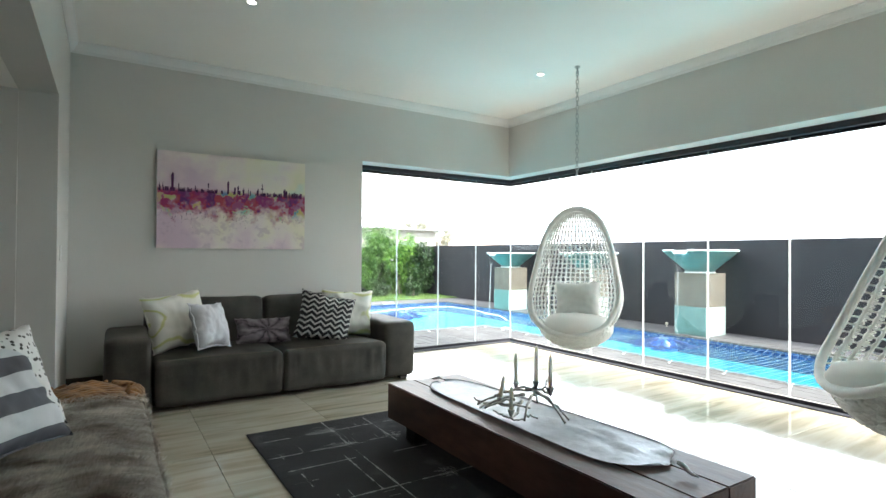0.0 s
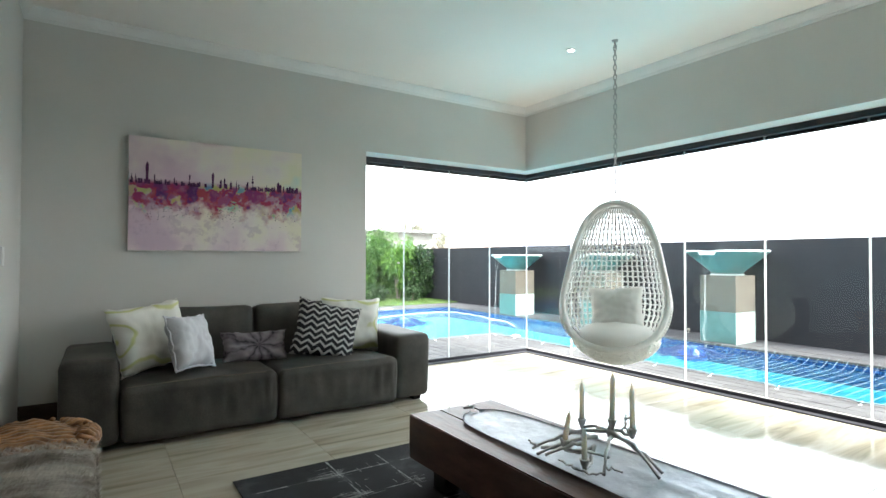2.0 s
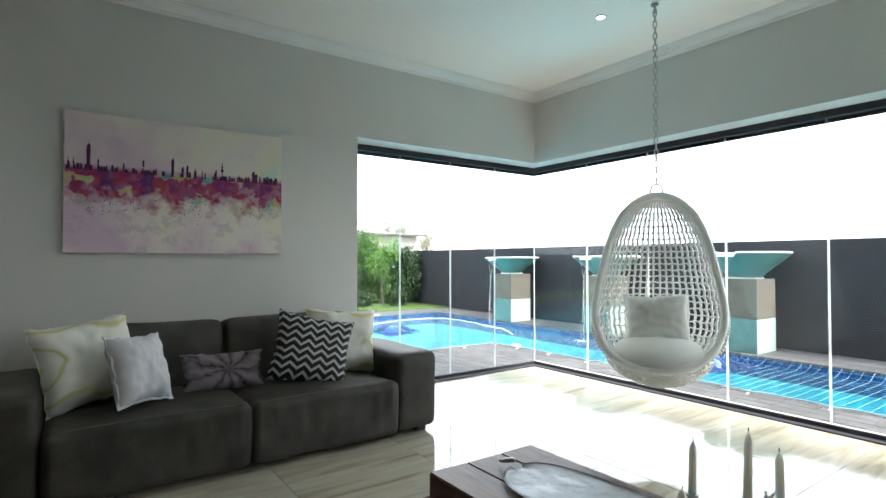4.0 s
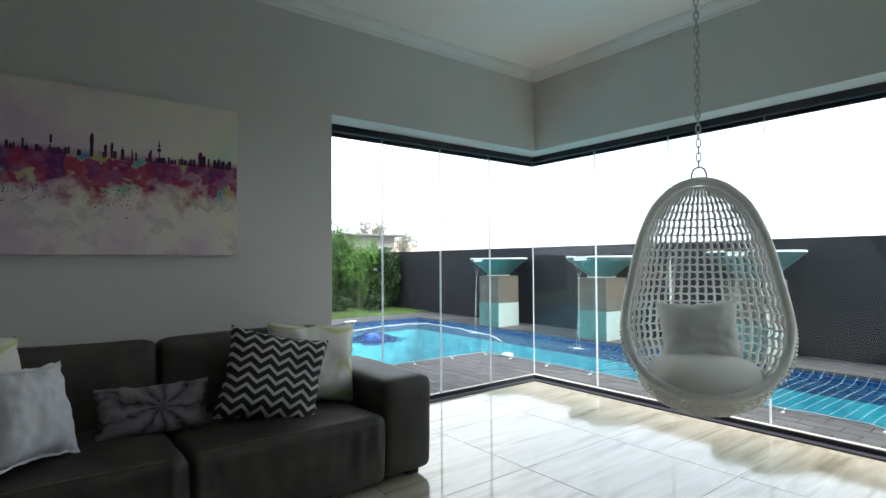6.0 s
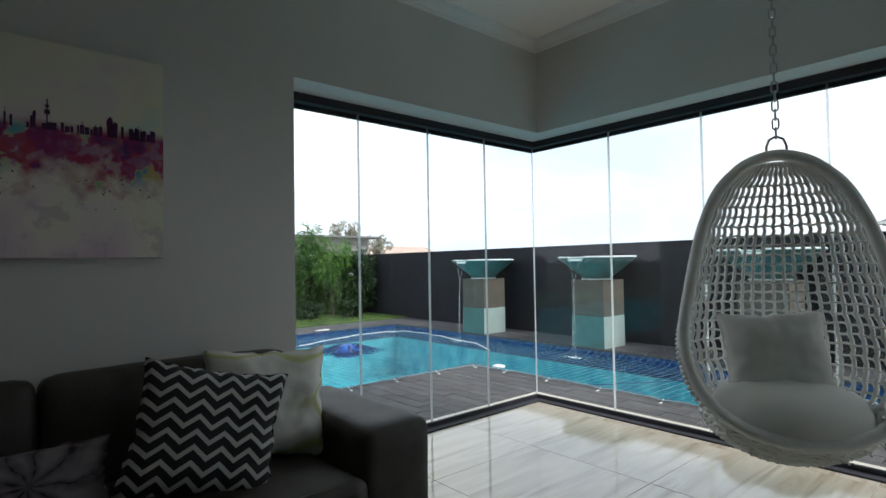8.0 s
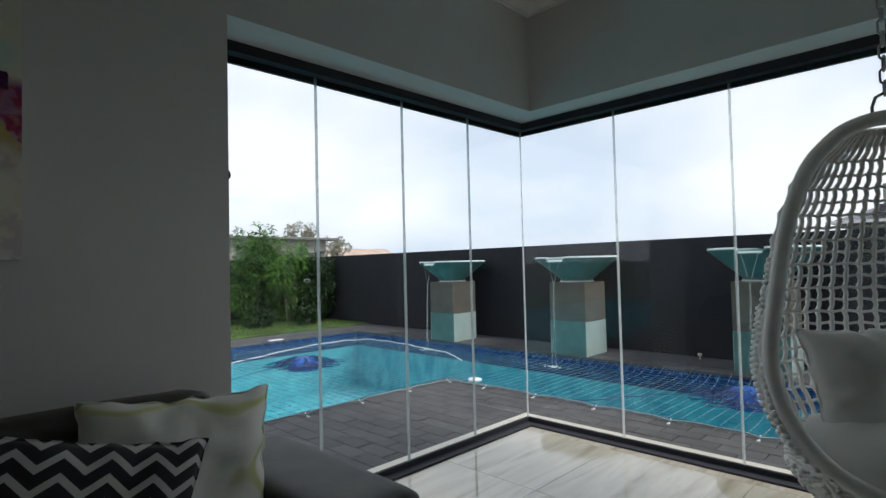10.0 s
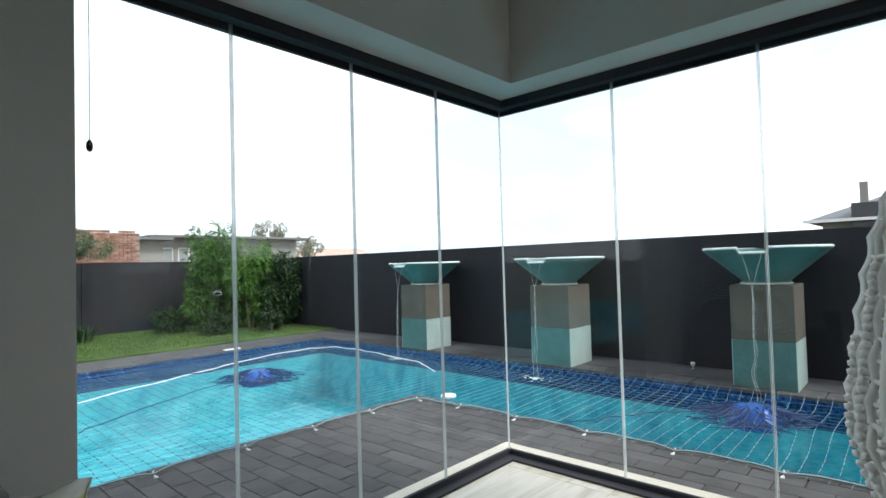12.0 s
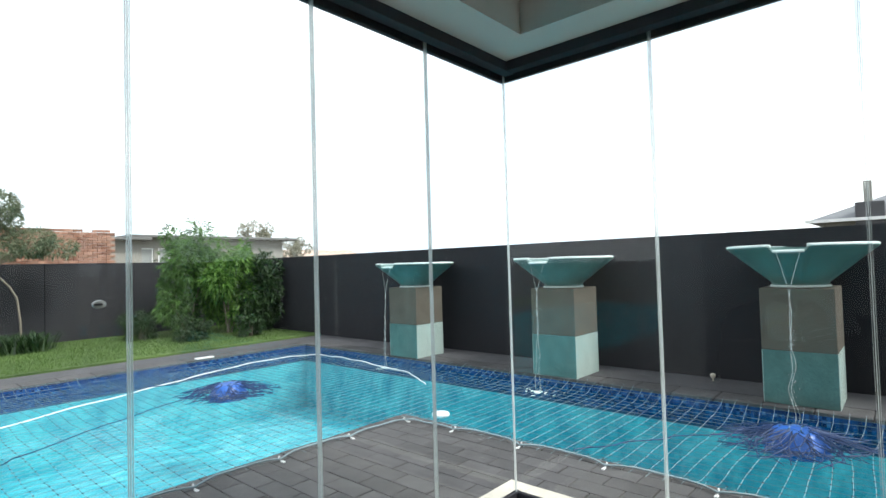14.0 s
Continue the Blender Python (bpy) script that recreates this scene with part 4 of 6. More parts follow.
for i in range(NU):
    for j in range(NV):
        bm.faces.new((grid[i][j], grid[i][j + 1], grid[i + 1][j + 1], grid[i + 1][j]))
bmesh.ops.solidify(bm, geom=bm.faces[:], thickness=-0.005)
part("dish", bm, TRAYMETAL, tray, smooth=True)
for y, s in ((3.17, 1), (1.30, -1)):
    bm = bmesh.new()
    tube(bm, [(2.17 - 0.02 * s + 0.01 * math.sin(k * 1.3), y + s * 0.02 * k, TZ + 0.045 - 0.006 * k) for k in range(6)], [0.009, 0.012, 0.010, 0.009, 0.007, 0.004], 8)
    part("twig_handle", bm, PEWTER, tray, "dull knobbly twig handle", smooth=True)

# twig candelabra with five candles
stand = thing("candelabra", "pewter twig-shaped candelabra with five cups", "candle holder")
candles = [((2.20, 2.38, 0.535), (2.19, 2.37, 0.715)), ((2.205, 2.21, 0.575), (2.205, 2.205, 0.785)), ((2.255, 2.14, 0.545), (2.25, 2.14, 0.735)), ((2.055, 2.35, 0.470), (2.075, 2.34, 0.60)), ((2.005, 2.19, 0.445), (2.015, 2.20, 0.575))]
hub = Vector((2.195, 2.225, 0.525))


def twig(a, b, sag, r0, r1, seed):
    bm = bmesh.new()
    a, b = Vector(a), Vector(b)
    pts = []
    for k in range(11):
        f = k / 10
        p = a.lerp(b, f) + Vector((noise.noise(Vector((k * 0.5, seed, 0))), noise.noise(Vector((k * 0.5, seed, 4))), noise.noise(Vector((k * 0.5, seed, 8))))) * 0.016 * math.sin(f * math.pi)
        p.z += sag * math.sin(f * math.pi)
        pts.append(p)
    tube(bm, pts, [r0 + (r1 - r0) * k / 10 + 0.001 * math.sin(k * 2.1) for k in range(11)], 7)
    part("twig", bm, PEWTER, stand, smooth=True)


for i, (a, b) in enumerate(candles):
    twig(hub if i < 3 else (2.13, 2.24, 0.47), Vector(a) - Vector((0, 0, 0.038)), 0.015 if i < 3 else -0.02, 0.0085, 0.007, i)
    bm = bmesh.new()
    lathe(bm, [(0.006, -0.04), (0.010, -0.03), (0.020, 0.0), (0.021, 0.006), (0.015, 0.006)], 14, a[0], a[1])
    for v in bm.verts:
        v.co.z += a[2]
    part("cup", bm, PEWTER, stand, smooth=True)
# feet that arch down from the middle, cross branches and short side shoots
for i, (a, b, s) in enumerate((
        ((2.195, 2.225, 0.525), (2.20, 1.97, TZ + 0.030), 0.035), ((2.20, 2.21, 0.515), (2.25, 1.99, TZ + 0.034), 0.02),
        ((2.195, 2.225, 0.525), (2.00, 2.50, TZ + 0.032), 0.03), ((2.16, 2.25, 0.50), (1.97, 2.44, TZ + 0.030), 0.015),
        ((2.10, 2.27, 0.475), (1.965, 2.38, TZ + 0.045), 0.01), ((2.19, 2.20, 0.505), (2.03, 2.11, TZ + 0.032), 0.045),
        ((1.985, 2.22, TZ + 0.034), (2.03, 2.11, TZ + 0.040), -0.008), ((1.985, 2.22, TZ + 0.034), (1.955, 2.29, TZ + 0.055), 0.0),
        ((2.195, 2.225, 0.52), (2.33, 2.33, TZ + 0.035), 0.03), ((2.02, 2.46, TZ + 0.045), (2.10, 2.14, 0.455), 0.012),
        ((2.22, 2.18, 0.53), (2.265, 2.15, 0.50), 0.03), ((2.235, 2.165, 0.545), (2.275, 2.19, 0.595), 0.0),
        ((2.262, 2.183, 0.575), (2.295, 2.165, 0.598), 0.0), ((2.10, 2.36, 0.49), (2.14, 2.42, 0.515), 0.0),
        ((2.00, 2.47, TZ + 0.05), (1.975, 2.50, TZ + 0.075), 0.0), ((2.05, 2.13, 0.43), (2.085, 2.06, TZ + 0.05), 0.0),
        ((2.22, 2.06, 0.45), (2.265, 2.05, 0.43), 0.0), ((2.07, 2.33, 0.465), (2.02, 2.36, 0.49), 0.0))):
    short = (Vector(a) - Vector(b)).length < 0.12
    twig(a, b, s, 0.006 if short else 0.0092, 0.004 if short else 0.006, i + 10)
for a, b in candles:
    a, b = Vector(a), Vector(b)
    c = thing("candle", "ivory taper candle standing in the twig holder", "candle", "candles in the holder")
    bm = bmesh.new()
    tube(bm, [a, a.lerp(b, 0.5), a.lerp(b, 0.86), a.lerp(b, 0.95), b], [0.0125, 0.0118, 0.011, 0.006, 0.002], 12)
    part("wax", bm, WAX, c, smooth=True)
    bm = bmesh.new()
    tube(bm, [a.lerp(b, 0.97), a.lerp(b, 1.06)], 0.0014, 5)
    part("wick", bm, WICK, c)

# ---- second sofa with a fur throw, striped cushion, cane basket ----
daybed = thing("daybed", "low brown upholstered daybed along the passage", "daybed")
part("base", boxes((-0.75, 1.35, 0.06, 0.24, 3.50, 0.24), bevel=0.02), SOFTGREY, daybed)
part("mattress", soft_box(-0.78, 1.32, 0.22, 0.26, 3.52, 0.44, 0.06, 0.02, seed=31), SOFTGREY, daybed, smooth=True)
for x in (-0.66, 0.15):
    for y in (1.45, 3.40):
        part("foot", boxes((x - 0.04, y - 0.04, 0.0, x + 0.04, y + 0.04, 0.07), bevel=0.006), RUBBER, daybed)
throw = thing("fur_throw", "long-haired brown and grey fur throw over the daybed", "throw")
bm = bmesh.new()
NX, NYY = 44, 110
g = []
for i in range(NX + 1):
    row = []
    for j in range(NYY + 1):
        s = i / NX * 1.32
        y = 1.36 + j / NYY * 2.19
        wob = 0.018 * noise.noise(Vector((s * 3, y * 3, 5))) + 0.010 * noise.noise(Vector((s * 9, y * 7, 2)))
        edge = 0.285 + 0.012 * noise.noise(Vector((y * 2.2, 1, 1)))
        if s < 1.0:
            x, z = -0.74 + s * (edge + 0.74 - 0.04), 0.482 - 0.03 * max(0, s - 0.8) ** 2 * 25 + wob
        else:
            f = (s - 1.0) / 0.32
            a = min(1, f * 3) * math.pi / 2
            x, z = edge - 0.04 + 0.05 * math.sin(a), 0.482 - 0.03 - 0.05 * (1 - math.cos(a)) - max(0, f - 0.33) * 0.36
        if j / NYY > 0.97:
            z -= (j / NYY - 0.97) * 2.2
        row.append(bm.verts.new((x, y, z)))
    g.append(row)
for i in range(NX):
    for j in range(NYY):
        bm.faces.new((g[i][j], g[i + 1][j], g[i + 1][j + 1], g[i][j + 1]))
bmesh.ops.solidify(bm, geom=bm.faces[:], thickness=0.02)
part("hide", bm, FUR, throw, smooth=True)
# pile: fine hair tufts leaning one way
rnd = random.Random(7)
verts, faces = [], []
for k in range(46000):
    i, j = rnd.random(), rnd.random()
    y = 1.38 + j * 2.15
    edge = 0.285
    if rnd.random() < 0.8:
        p = Vector((-0.70 + i * (edge + 0.72), y, 0.487 + 0.018 * noise.noise(Vector((i * 3.1, y * 3, 5))) - (0.03 * max(0, i - 0.8) ** 2 * 25)))
        n0 = Vector((0.25 + 1.2 * max(0, i - 0.8), 0.9, 0.22))
    else:
        p = Vector((edge + 0.010, y, 0.46 - i * 0.22))
        n0 = Vector((0.16, 0.3, -0.9))
    d = (n0 + Vector((rnd.gauss(0, 0.25), rnd.gauss(0, 0.25), rnd.gauss(0, 0.1)))).normalized() * rnd.uniform(0.02, 0.045)
    sdir = d.cross(Vector((rnd.random(), rnd.random(), rnd.random()))).normalized() * 0.0008
    b = len(verts)
    verts += [tuple(p - sdir), tuple(p + sdir), tuple(p + d)]
    faces.append((b, b + 1, b + 2))
me = bpy.data.meshes.new("pile")
me.from_pydata(verts, [], faces)
me.materials.append(FUR)
hair = new("fur", me)
hair.parent = throw
hair["kind"] = "stuff"

pillow("grey and white striped cushion on the daybed", STRIPE, 0.48, 0.48, 0.17, pose(-0.288, 2.64, 0.70, -38, 0, 50), 17)
pillow("white cushion with dark dots behind the striped one", DOTS, 0.50, 0.50, 0.13, pose(-0.29, 2.79, 0.735, -25, 0, 50), 19)

basket = thing("cane_basket", "orange-brown thick cane basket with a braided rim", "basket", m=pose(-0.01, 3.87, 0) @ Matrix.Diagonal((0.97, 1, 0.83, 1)))
for k in range(13):
    bm = bmesh.new()
    z = 0.03 + k * 0.034
    f = 0.86 + 0.14 * math.sin(k / 12 * math.pi)
    tube(bm, [((0.27 * f + 0.006 * math.sin(9 * a * math.tau / 40 + k * math.pi)) * math.cos(a * math.tau / 40), 0.25 * f * math.sin(a * math.tau / 40), z) for a in range(40)], 0.018, 7, closed=True)
    part("cane_hoop", bm, WICKER, basket, smooth=True)
bm = bmesh.new()
for s in range(3):
    tube(bm, [((0.27 + 0.028 * math.cos(a * math.tau / 96 * 14 + s * math.tau / 3)) * math.cos(a * math.tau / 96), (0.25 + 0.028 * math.cos(a * math.tau / 96 * 14 + s * math.tau / 3)) * math.sin(a * math.tau / 96), 0.485 + 0.026 * math.sin(a * math.tau / 96 * 14 + s * math.tau / 3)) for a in range(96)], 0.015, 7, closed=True)
part("braided_rim", bm, WICKER, basket, smooth=True)
for k in range(22):
    s = k * math.tau / 22
    bm = bmesh.new()
    tube(bm, [((0.275 + 0.050 * math.sin(i / 9 * math.pi)) * math.cos(s + 0.052 * i), (0.255 + 0.050 * math.sin(i / 9 * math.pi)) * math.sin(s + 0.052 * i), 0.535 - 0.017 * i + 0.012 * math.sin(i / 9 * math.pi)) for i in range(10)], 0.0145, 7)
    part("rim_loop", bm, WICKER, basket, smooth=True)
for s in (-0.35, 0.45):
    bm = bmesh.new()
    tube(bm, [((0.275 + 0.048 * math.cos(k * 0.62)) * math.cos(s + k * 0.012), (0.255 + 0.048 * math.cos(k * 0.62)) * math.sin(s + k * 0.012), 0.48 + 0.05 * math.sin(k * 0.62)) for k in range(44)], 0.017, 7)
    part("coiled_cane", bm, WICKER, basket, smooth=True)
for k in range(9):
    bm = bmesh.new()
    y = -0.19 + k * 0.047
    hw = 0.25 * math.sqrt(max(0.05, 1 - (y / 0.25) ** 2))
    tube(bm, [(hw * (-1 + 2 * i / 10), y + 0.006 * math.sin(i + k), 0.49 + 0.05 * math.sin(i / 10 * math.pi) + 0.008 * math.sin(i * 2 + k)) for i in range(11)], 0.024, 7)
    part("lid_cane", bm, WICKER, basket, smooth=True)
bm = bmesh.new()
lathe(bm, [(0.20, 0.0), (0.22, 0.012), (0.20, 0.03)], 24)
part("bottom", bm, WICKER, basket)


# ---- hanging egg chairs ----
def lerp_table(tab, z):
    for (z0, a), (z1, b) in zip(tab, tab[1:]):
        if z0 <= z <= z1:
            f = (z - z0) / (z1 - z0)
            return a + (b - a) * f
    return tab[0][1] if z < tab[0][0] else tab[-1][1]


HALF = [(0.525, 0.0), (0.54, 0.155), (0.578, 0.275), (0.65, 0.385), (0.77, 0.46), (0.94, 0.49), (1.21, 0.438), (1.43, 0.38), (1.61, 0.298), (1.705, 0.212), (1.763, 0.125), (1.79, 0.0)]
BACK = [(0.345, 0.0), (0.38, 0.30), (0.48, 0.46), (0.70, 0.56), (0.95, 0.58), (1.25, 0.50), (1.5, 0.36), (1.68, 0.20), (1.79, 0.0)]


def rounded(tab):
    """The table's curve drawn smoothly through its points, finely divided."""
    pts = [Vector((-tab[1][1], tab[1][0]))] + [Vector((h, z)) for z, h in tab] + [Vector((-tab[-2][1], tab[-2][0]))]
    out = []
    for a, b, c, d in zip(pts, pts[1:], pts[2:], pts[3:]):
        for k in range(10):
            t = k / 10
            p = 0.5 * ((2 * b) + (c - a) * t + (2 * a - 5 * b + 4 * c - d) * t * t + (3 * b - a - 3 * c + d) * t ** 3)
            out.append((p.y, max(0.0, p.x)))
    out.append((tab[-1][0], tab[-1][1]))
    return sorted(out)


HALF = rounded([(z, h * 0.90) for z, h in HALF])
BACK = rounded([(z, d * 0.88) for z, d in BACK])


def lean(z):
    """How far the rim leans forward at height z."""
    return -0.16 * (1.79 - z) - 0.16 * max(0.0, (1.0 - z) / 0.53) ** 2


def rim_point(a):
    """The rim in x-z; a runs once round from the top."""
    f = a % 1
    side = 1 if f < 0.5 else -1
    g = f * 2 if f < 0.5 else (1 - f) * 2
    z = 1.1575 + 0.6325 * math.cos(g * math.pi)
    return Vector((side * lerp_table(HALF, z), lean(z), z))


def belly(z):
    """How full the bowl under the seat is at height z, 0 at the bottom."""
    f = min(1.0, max(0.0, (z - 0.365) / 0.235))
    return (1 - (1 - f) ** 2) ** 0.6


def shell_point(alpha, z):
    """alpha from -90 to 90 degrees round the back at height z."""
    d = lerp_table(BACK, z)
    h, c = lerp_table(HALF, max(z, 0.60)), lean(max(z, 0.60))
    full = 1.0 if z >= 0.60 else belly(z)
    bulge = 0.035 * max(0.0, 1 - abs(z - 0.66) / 0.34)
    if z >= 0.60:
        return Vector(((h + bulge) * math.sin(alpha), c + d * max(0, math.cos(alpha)) ** 0.8, z))
    d = lerp_table(BACK, 0.60)
    return Vector(((h + bulge) * full * math.sin(alpha), -0.05 + (c + 0.05) * full + d * full * max(0, math.cos(alpha)) ** 0.8, z))


def egg_chair():
    ch = thing("hanging_chair", "white woven rattan egg chair hanging on a chain", "chair", "hanging chairs")
    bm = bmesh.new()
    tube(bm, [rim_point(k / 90) for k in range(90)], 0.027, 10, closed=True)
    part("rim", bm, RATTAN, ch, "thick smooth white rim", smooth=True)
    bm = bmesh.new()
    # uprights with knots, and cross strands
    cols, rows = 25, 28
    zs = [0.375 + (1.765 - 0.375) * (k / rows) for k in range(rows + 1)]
    for i in range(cols):
        al = radians(-84 + 168 * i / (cols - 1))
        pts, rad = [], []
        for k in range(rows * 2 + 1):
            z = 0.375 + (1.765 - 0.375) * k / (rows * 2)
            p = shell_point(al, z)
            out, side = Vector((math.sin(al), math.cos(al), 0)), Vector((math.cos(al), -math.sin(al), 0))
            pts.append(p + out * (0.006 if k % 4 == 0 else -0.006 if k % 4 == 2 else 0) + side * (0.003 if k % 2 else -0.003))
            rad.append((0.0105 if k % 2 == 0 else 0.0085) * (1 + 0.35 * abs(math.sin(al)) ** 3))
        tube(bm, pts, rad, 5)
    part("upright_weave", bm, RATTAN, ch, smooth=True)
    bm = bmesh.new()
    for k, z in enumerate(zs[1:-1]):
        pts = []
        for i in range(cols * 2 - 1):
            al = radians(-90 + 180 * i / (cols * 2 - 2))
            p = shell_point(al, z)
            p.z += 0.004 * (1 if (i // 2 + k) % 2 else -1) if i % 2 == 0 else 0
            pts.append(p)
        tube(bm, pts, 0.006, 5)
    part("cross_weave", bm, RATTAN, ch, smooth=True)
    # close belly under the seat: rows of thick twisted cane, open in front above the rim
    bm = bmesh.new()
    for k in range(15):
        z = 0.372 + 0.0185 * k
        g = belly(z)
        lo = 0.0 if z < 0.535 else min(1.25, 0.55 + (z - 0.535) * 7)
        n = 46
        pts = []
        for i in range(n):
            a = lo + (math.tau - 2 * lo) * (i / n if lo == 0 else i / (n - 1))
            wv = 0.007 * (1 if (i + k) % 2 else -1)
            pts.append(Vector(((0.362 * g + wv) * math.sin(a), -0.055 - (0.262 * g + wv) * math.cos(a), z + 0.003 * (1 if i % 2 else -1))))
        tube(bm, pts, 0.0105, 6, closed=lo == 0)
    part("belly_weave", bm, RATTAN, ch, smooth=True)
    # knots that stand out beyond the rim down both sides and round the belly
    bm = bmesh.new()
    for side in (-1, 1):
        for k in range(40):
            z = 0.60 + 0.0215 * k
            for row in range(3 if z < 1.1 else 2 if z < 1.3 else 1):
                al = side * radians(90 - 7.5 * row)
                q = shell_point(al, z + 0.007 * row) + Vector((side * 0.012, 0.01, 0))
                bmesh.ops.create_icosphere(bm, subdivisions=1, radius=0.0135, matrix=Matrix.Translation(q) @ Matrix.Diagonal((1, 1.25, 0.85, 1)))
    for k in range(8):
        z = 0.40 + 0.024 * k
        g = belly(z)
        for i in range(30):
            a = 0.2 + (math.tau - 0.4) * (i + 0.5 * (k % 2)) / 30 if z < 0.535 else 0.75 + (math.tau - 1.5) * (i + 0.5 * (k % 2)) / 30
            bmesh.ops.create_icosphere(bm, subdivisions=1, radius=0.012, matrix=Matrix.Translation((0.372 * g * math.sin(a), -0.055 - 0.272 * g * math.cos(a), z)))
    part("knotted_edging", bm, RATTAN, ch, smooth=True)["kind"] = "stuff"
    bm = bmesh.new()
    tube(bm, [(-0.042, 0, 1.79), (-0.042, 0, 1.83), (-0.03, 0, 1.865), (0, 0, 1.88), (0.03, 0, 1.865), (0.042, 0, 1.83), (0.042, 0, 1.79)], 0.006, 8)
    part("hanging_loop", bm, CHAIN, ch, "bent steel loop", smooth=True)
    return ch


def chain(m):
    c = thing("chain", "galvanised steel chain from a ceiling hook", "chain", "hanging chairs", m=m)
    bm = bmesh.new()
    L, W = 0.027, 0.013
    pts = [(W * math.cos(a), 0, (L - W) * (1 if math.sin(a) >= 0 else -1) + W * math.sin(a)) for a in [math.tau * (k + 0.5) / 14 for k in range(14)]]
    tube(bm, pts, 0.0042, 6, closed=True)
    me = mesh_of("link", bm, CHAIN, True)
    z, k = 1.895, 0
    while z < 3.25:
        piece("link", me, c, pose(0, 0, z, 0, 0, 90 * (k % 2)))
        z += 0.0445
        k += 1
    bm = bmesh.new()
    lathe(bm, [(0.028, CEILING - 0.012), (0.028, CEILING - 0.001)], 16)
    tube(bm, [(0, 0, CEILING - 0.005), (0, 0, CEILING - 0.03), (0.014, 0, CEILING - 0.045), (0.014, 0, CEILING - 0.065), (0, 0, CEILING - 0.075), (-0.012, 0, CEILING - 0.062)], 0.005, 6)
    part("ceiling_hook", bm, CHAIN, c)
    return c


CH1 = pose(4.165, 3.757, 0, 0, 0, -60)
CH2 = pose(3.72, 0.74, 1.79, 0, 0, 225) @ pose(0, 0, 0, -12) @ pose(0, 0, -1.79)
chair1 = egg_chair()
chair1.matrix_basis = CH1
chair2 = copy_thing(chair1, CH2)
for m in (CH1, CH2):
    p = m @ Vector((0, 0, 1.79))
    chain(pose(p.x, p.y, 0, 0, 0, 20))
    bm = bmesh.new()
    lathe(bm, [(0.02, 0.0), (0.24, 0.012), (0.305, 0.06), (0.315, 0.085), (0.285, 0.125), (0.17, 0.155), (0.02, 0.162)], 32)
    for v in bm.verts:
        v.co = Vector((v.co.x * 1.02, v.co.y * 1.02, v.co.z * 1.55))
    for v in bm.verts:
        v.co.z += 0.012 * noise.noise(Vector((v.co.x * 7, v.co.y * 7, 3))) + 0.006 * noise.noise(Vector((v.co.x * 19, v.co.y * 8, 8)))
    seat = tagged(part("seat_cushion", bm, CLOTHWHITE, smooth=True), "round off-white cotton seat cushion in the hanging chair", "cushion")
    seat.matrix_basis = m @ pose(0, -0.02, 0.475, 5)
    pillow("off-white cotton cushion upright in the hanging chair", CLOTHWHITE, 0.48, 0.44, 0.19, m @ pose(-0.01, 0.10, 0.825, -20, -3, 4), 23)

# ---- small fittings ----
for x, y in ((4.0, 4.13), (1.02, 4.14)):
    d = thing("downlight", "small lit recessed ceiling downlight with white ring", "ceiling light", "ceiling downlights", m=pose(x, y, CEILING))
    bm = bmesh.new()
    lathe(bm, [(0.046, -0.007), (0.042, -0.009), (0.034, -0.006), (0.034, -0.001), (0.046, -0.001)], 24)
    part("ring", bm, TRIM, d, smooth=True)
    bm = bmesh.new()
    lathe(bm, [(0.030, -0.0075), (0.030, -0.0025)], 20)
    part("lens", bm, GLOW, d, "glowing lens")
    lamp_data = bpy.data.lights.new("downlight_beam", "SPOT")
    lamp_data.energy, lamp_data.spot_size, lamp_data.spot_blend, lamp_data.shadow_soft_size, lamp_data.color = 5, radians(110), 0.7, 0.03, (1, 0.95, 0.88)
    beam = new("downlight_beam", lamp_data)
    beam.parent = d
    beam.matrix_basis = pose(0, 0, -0.02)

sw = thing("light_switch", "white wall light switch beside the passage", "light switch", m=pose(WX, 4.92, 1.30))
part("plate", boxes((0.0005, -0.04, -0.06, 0.009, 0.04, 0.06), bevel=0.003), SWITCH, sw)
part("rocker", boxes((0.0085, -0.015, -0.02, 0.013, 0.015, 0.02), bevel=0.002), SWITCH, sw)

cord = thing("blind_cord", "thin pull cord with a small dark weight at the window", "cord", m=pose(2.80, GY - 0.10, 0))
bm = bmesh.new()
tube(bm, [(0, 0, HEAD - 0.03), (0.001, 0, 2.1), (0, 0, 1.78)], 0.0012, 5)
part("string", bm, DARKTRIM, cord)
bm = bmesh.new()
lathe(bm, [(0.003, 1.785), (0.009, 1.775), (0.011, 1.76), (0.008, 1.748), (0.003, 1.744)], 12)
part("weight", bm, DARKTRIM, cord, smooth=True)

knob = thing("door_knob", "chrome and black oval lock on the glass door", "door lock", m=pose(3.272, GY - 0.006, 1.235))
bm = bmesh.new()
lathe(bm, [(0.011, 0.0), (0.012, 0.004), (0.011, 0.012), (0.007, 0.015)], 20)
for v in bm.verts:
    v.co.x *= 1.5
bmesh.ops.rotate(bm, verts=bm.verts[:], cent=(0, 0, 0), matrix=Matrix.Rotation(radians(90), 3, "X"))
part("rose", bm, CHAIN, knob, smooth=True)
part("thumb_turn", boxes((-0.016, -0.020, -0.003, 0.006, -0.014, 0.003), bevel=0.002), DARKTRIM, knob, "black thumb turn")


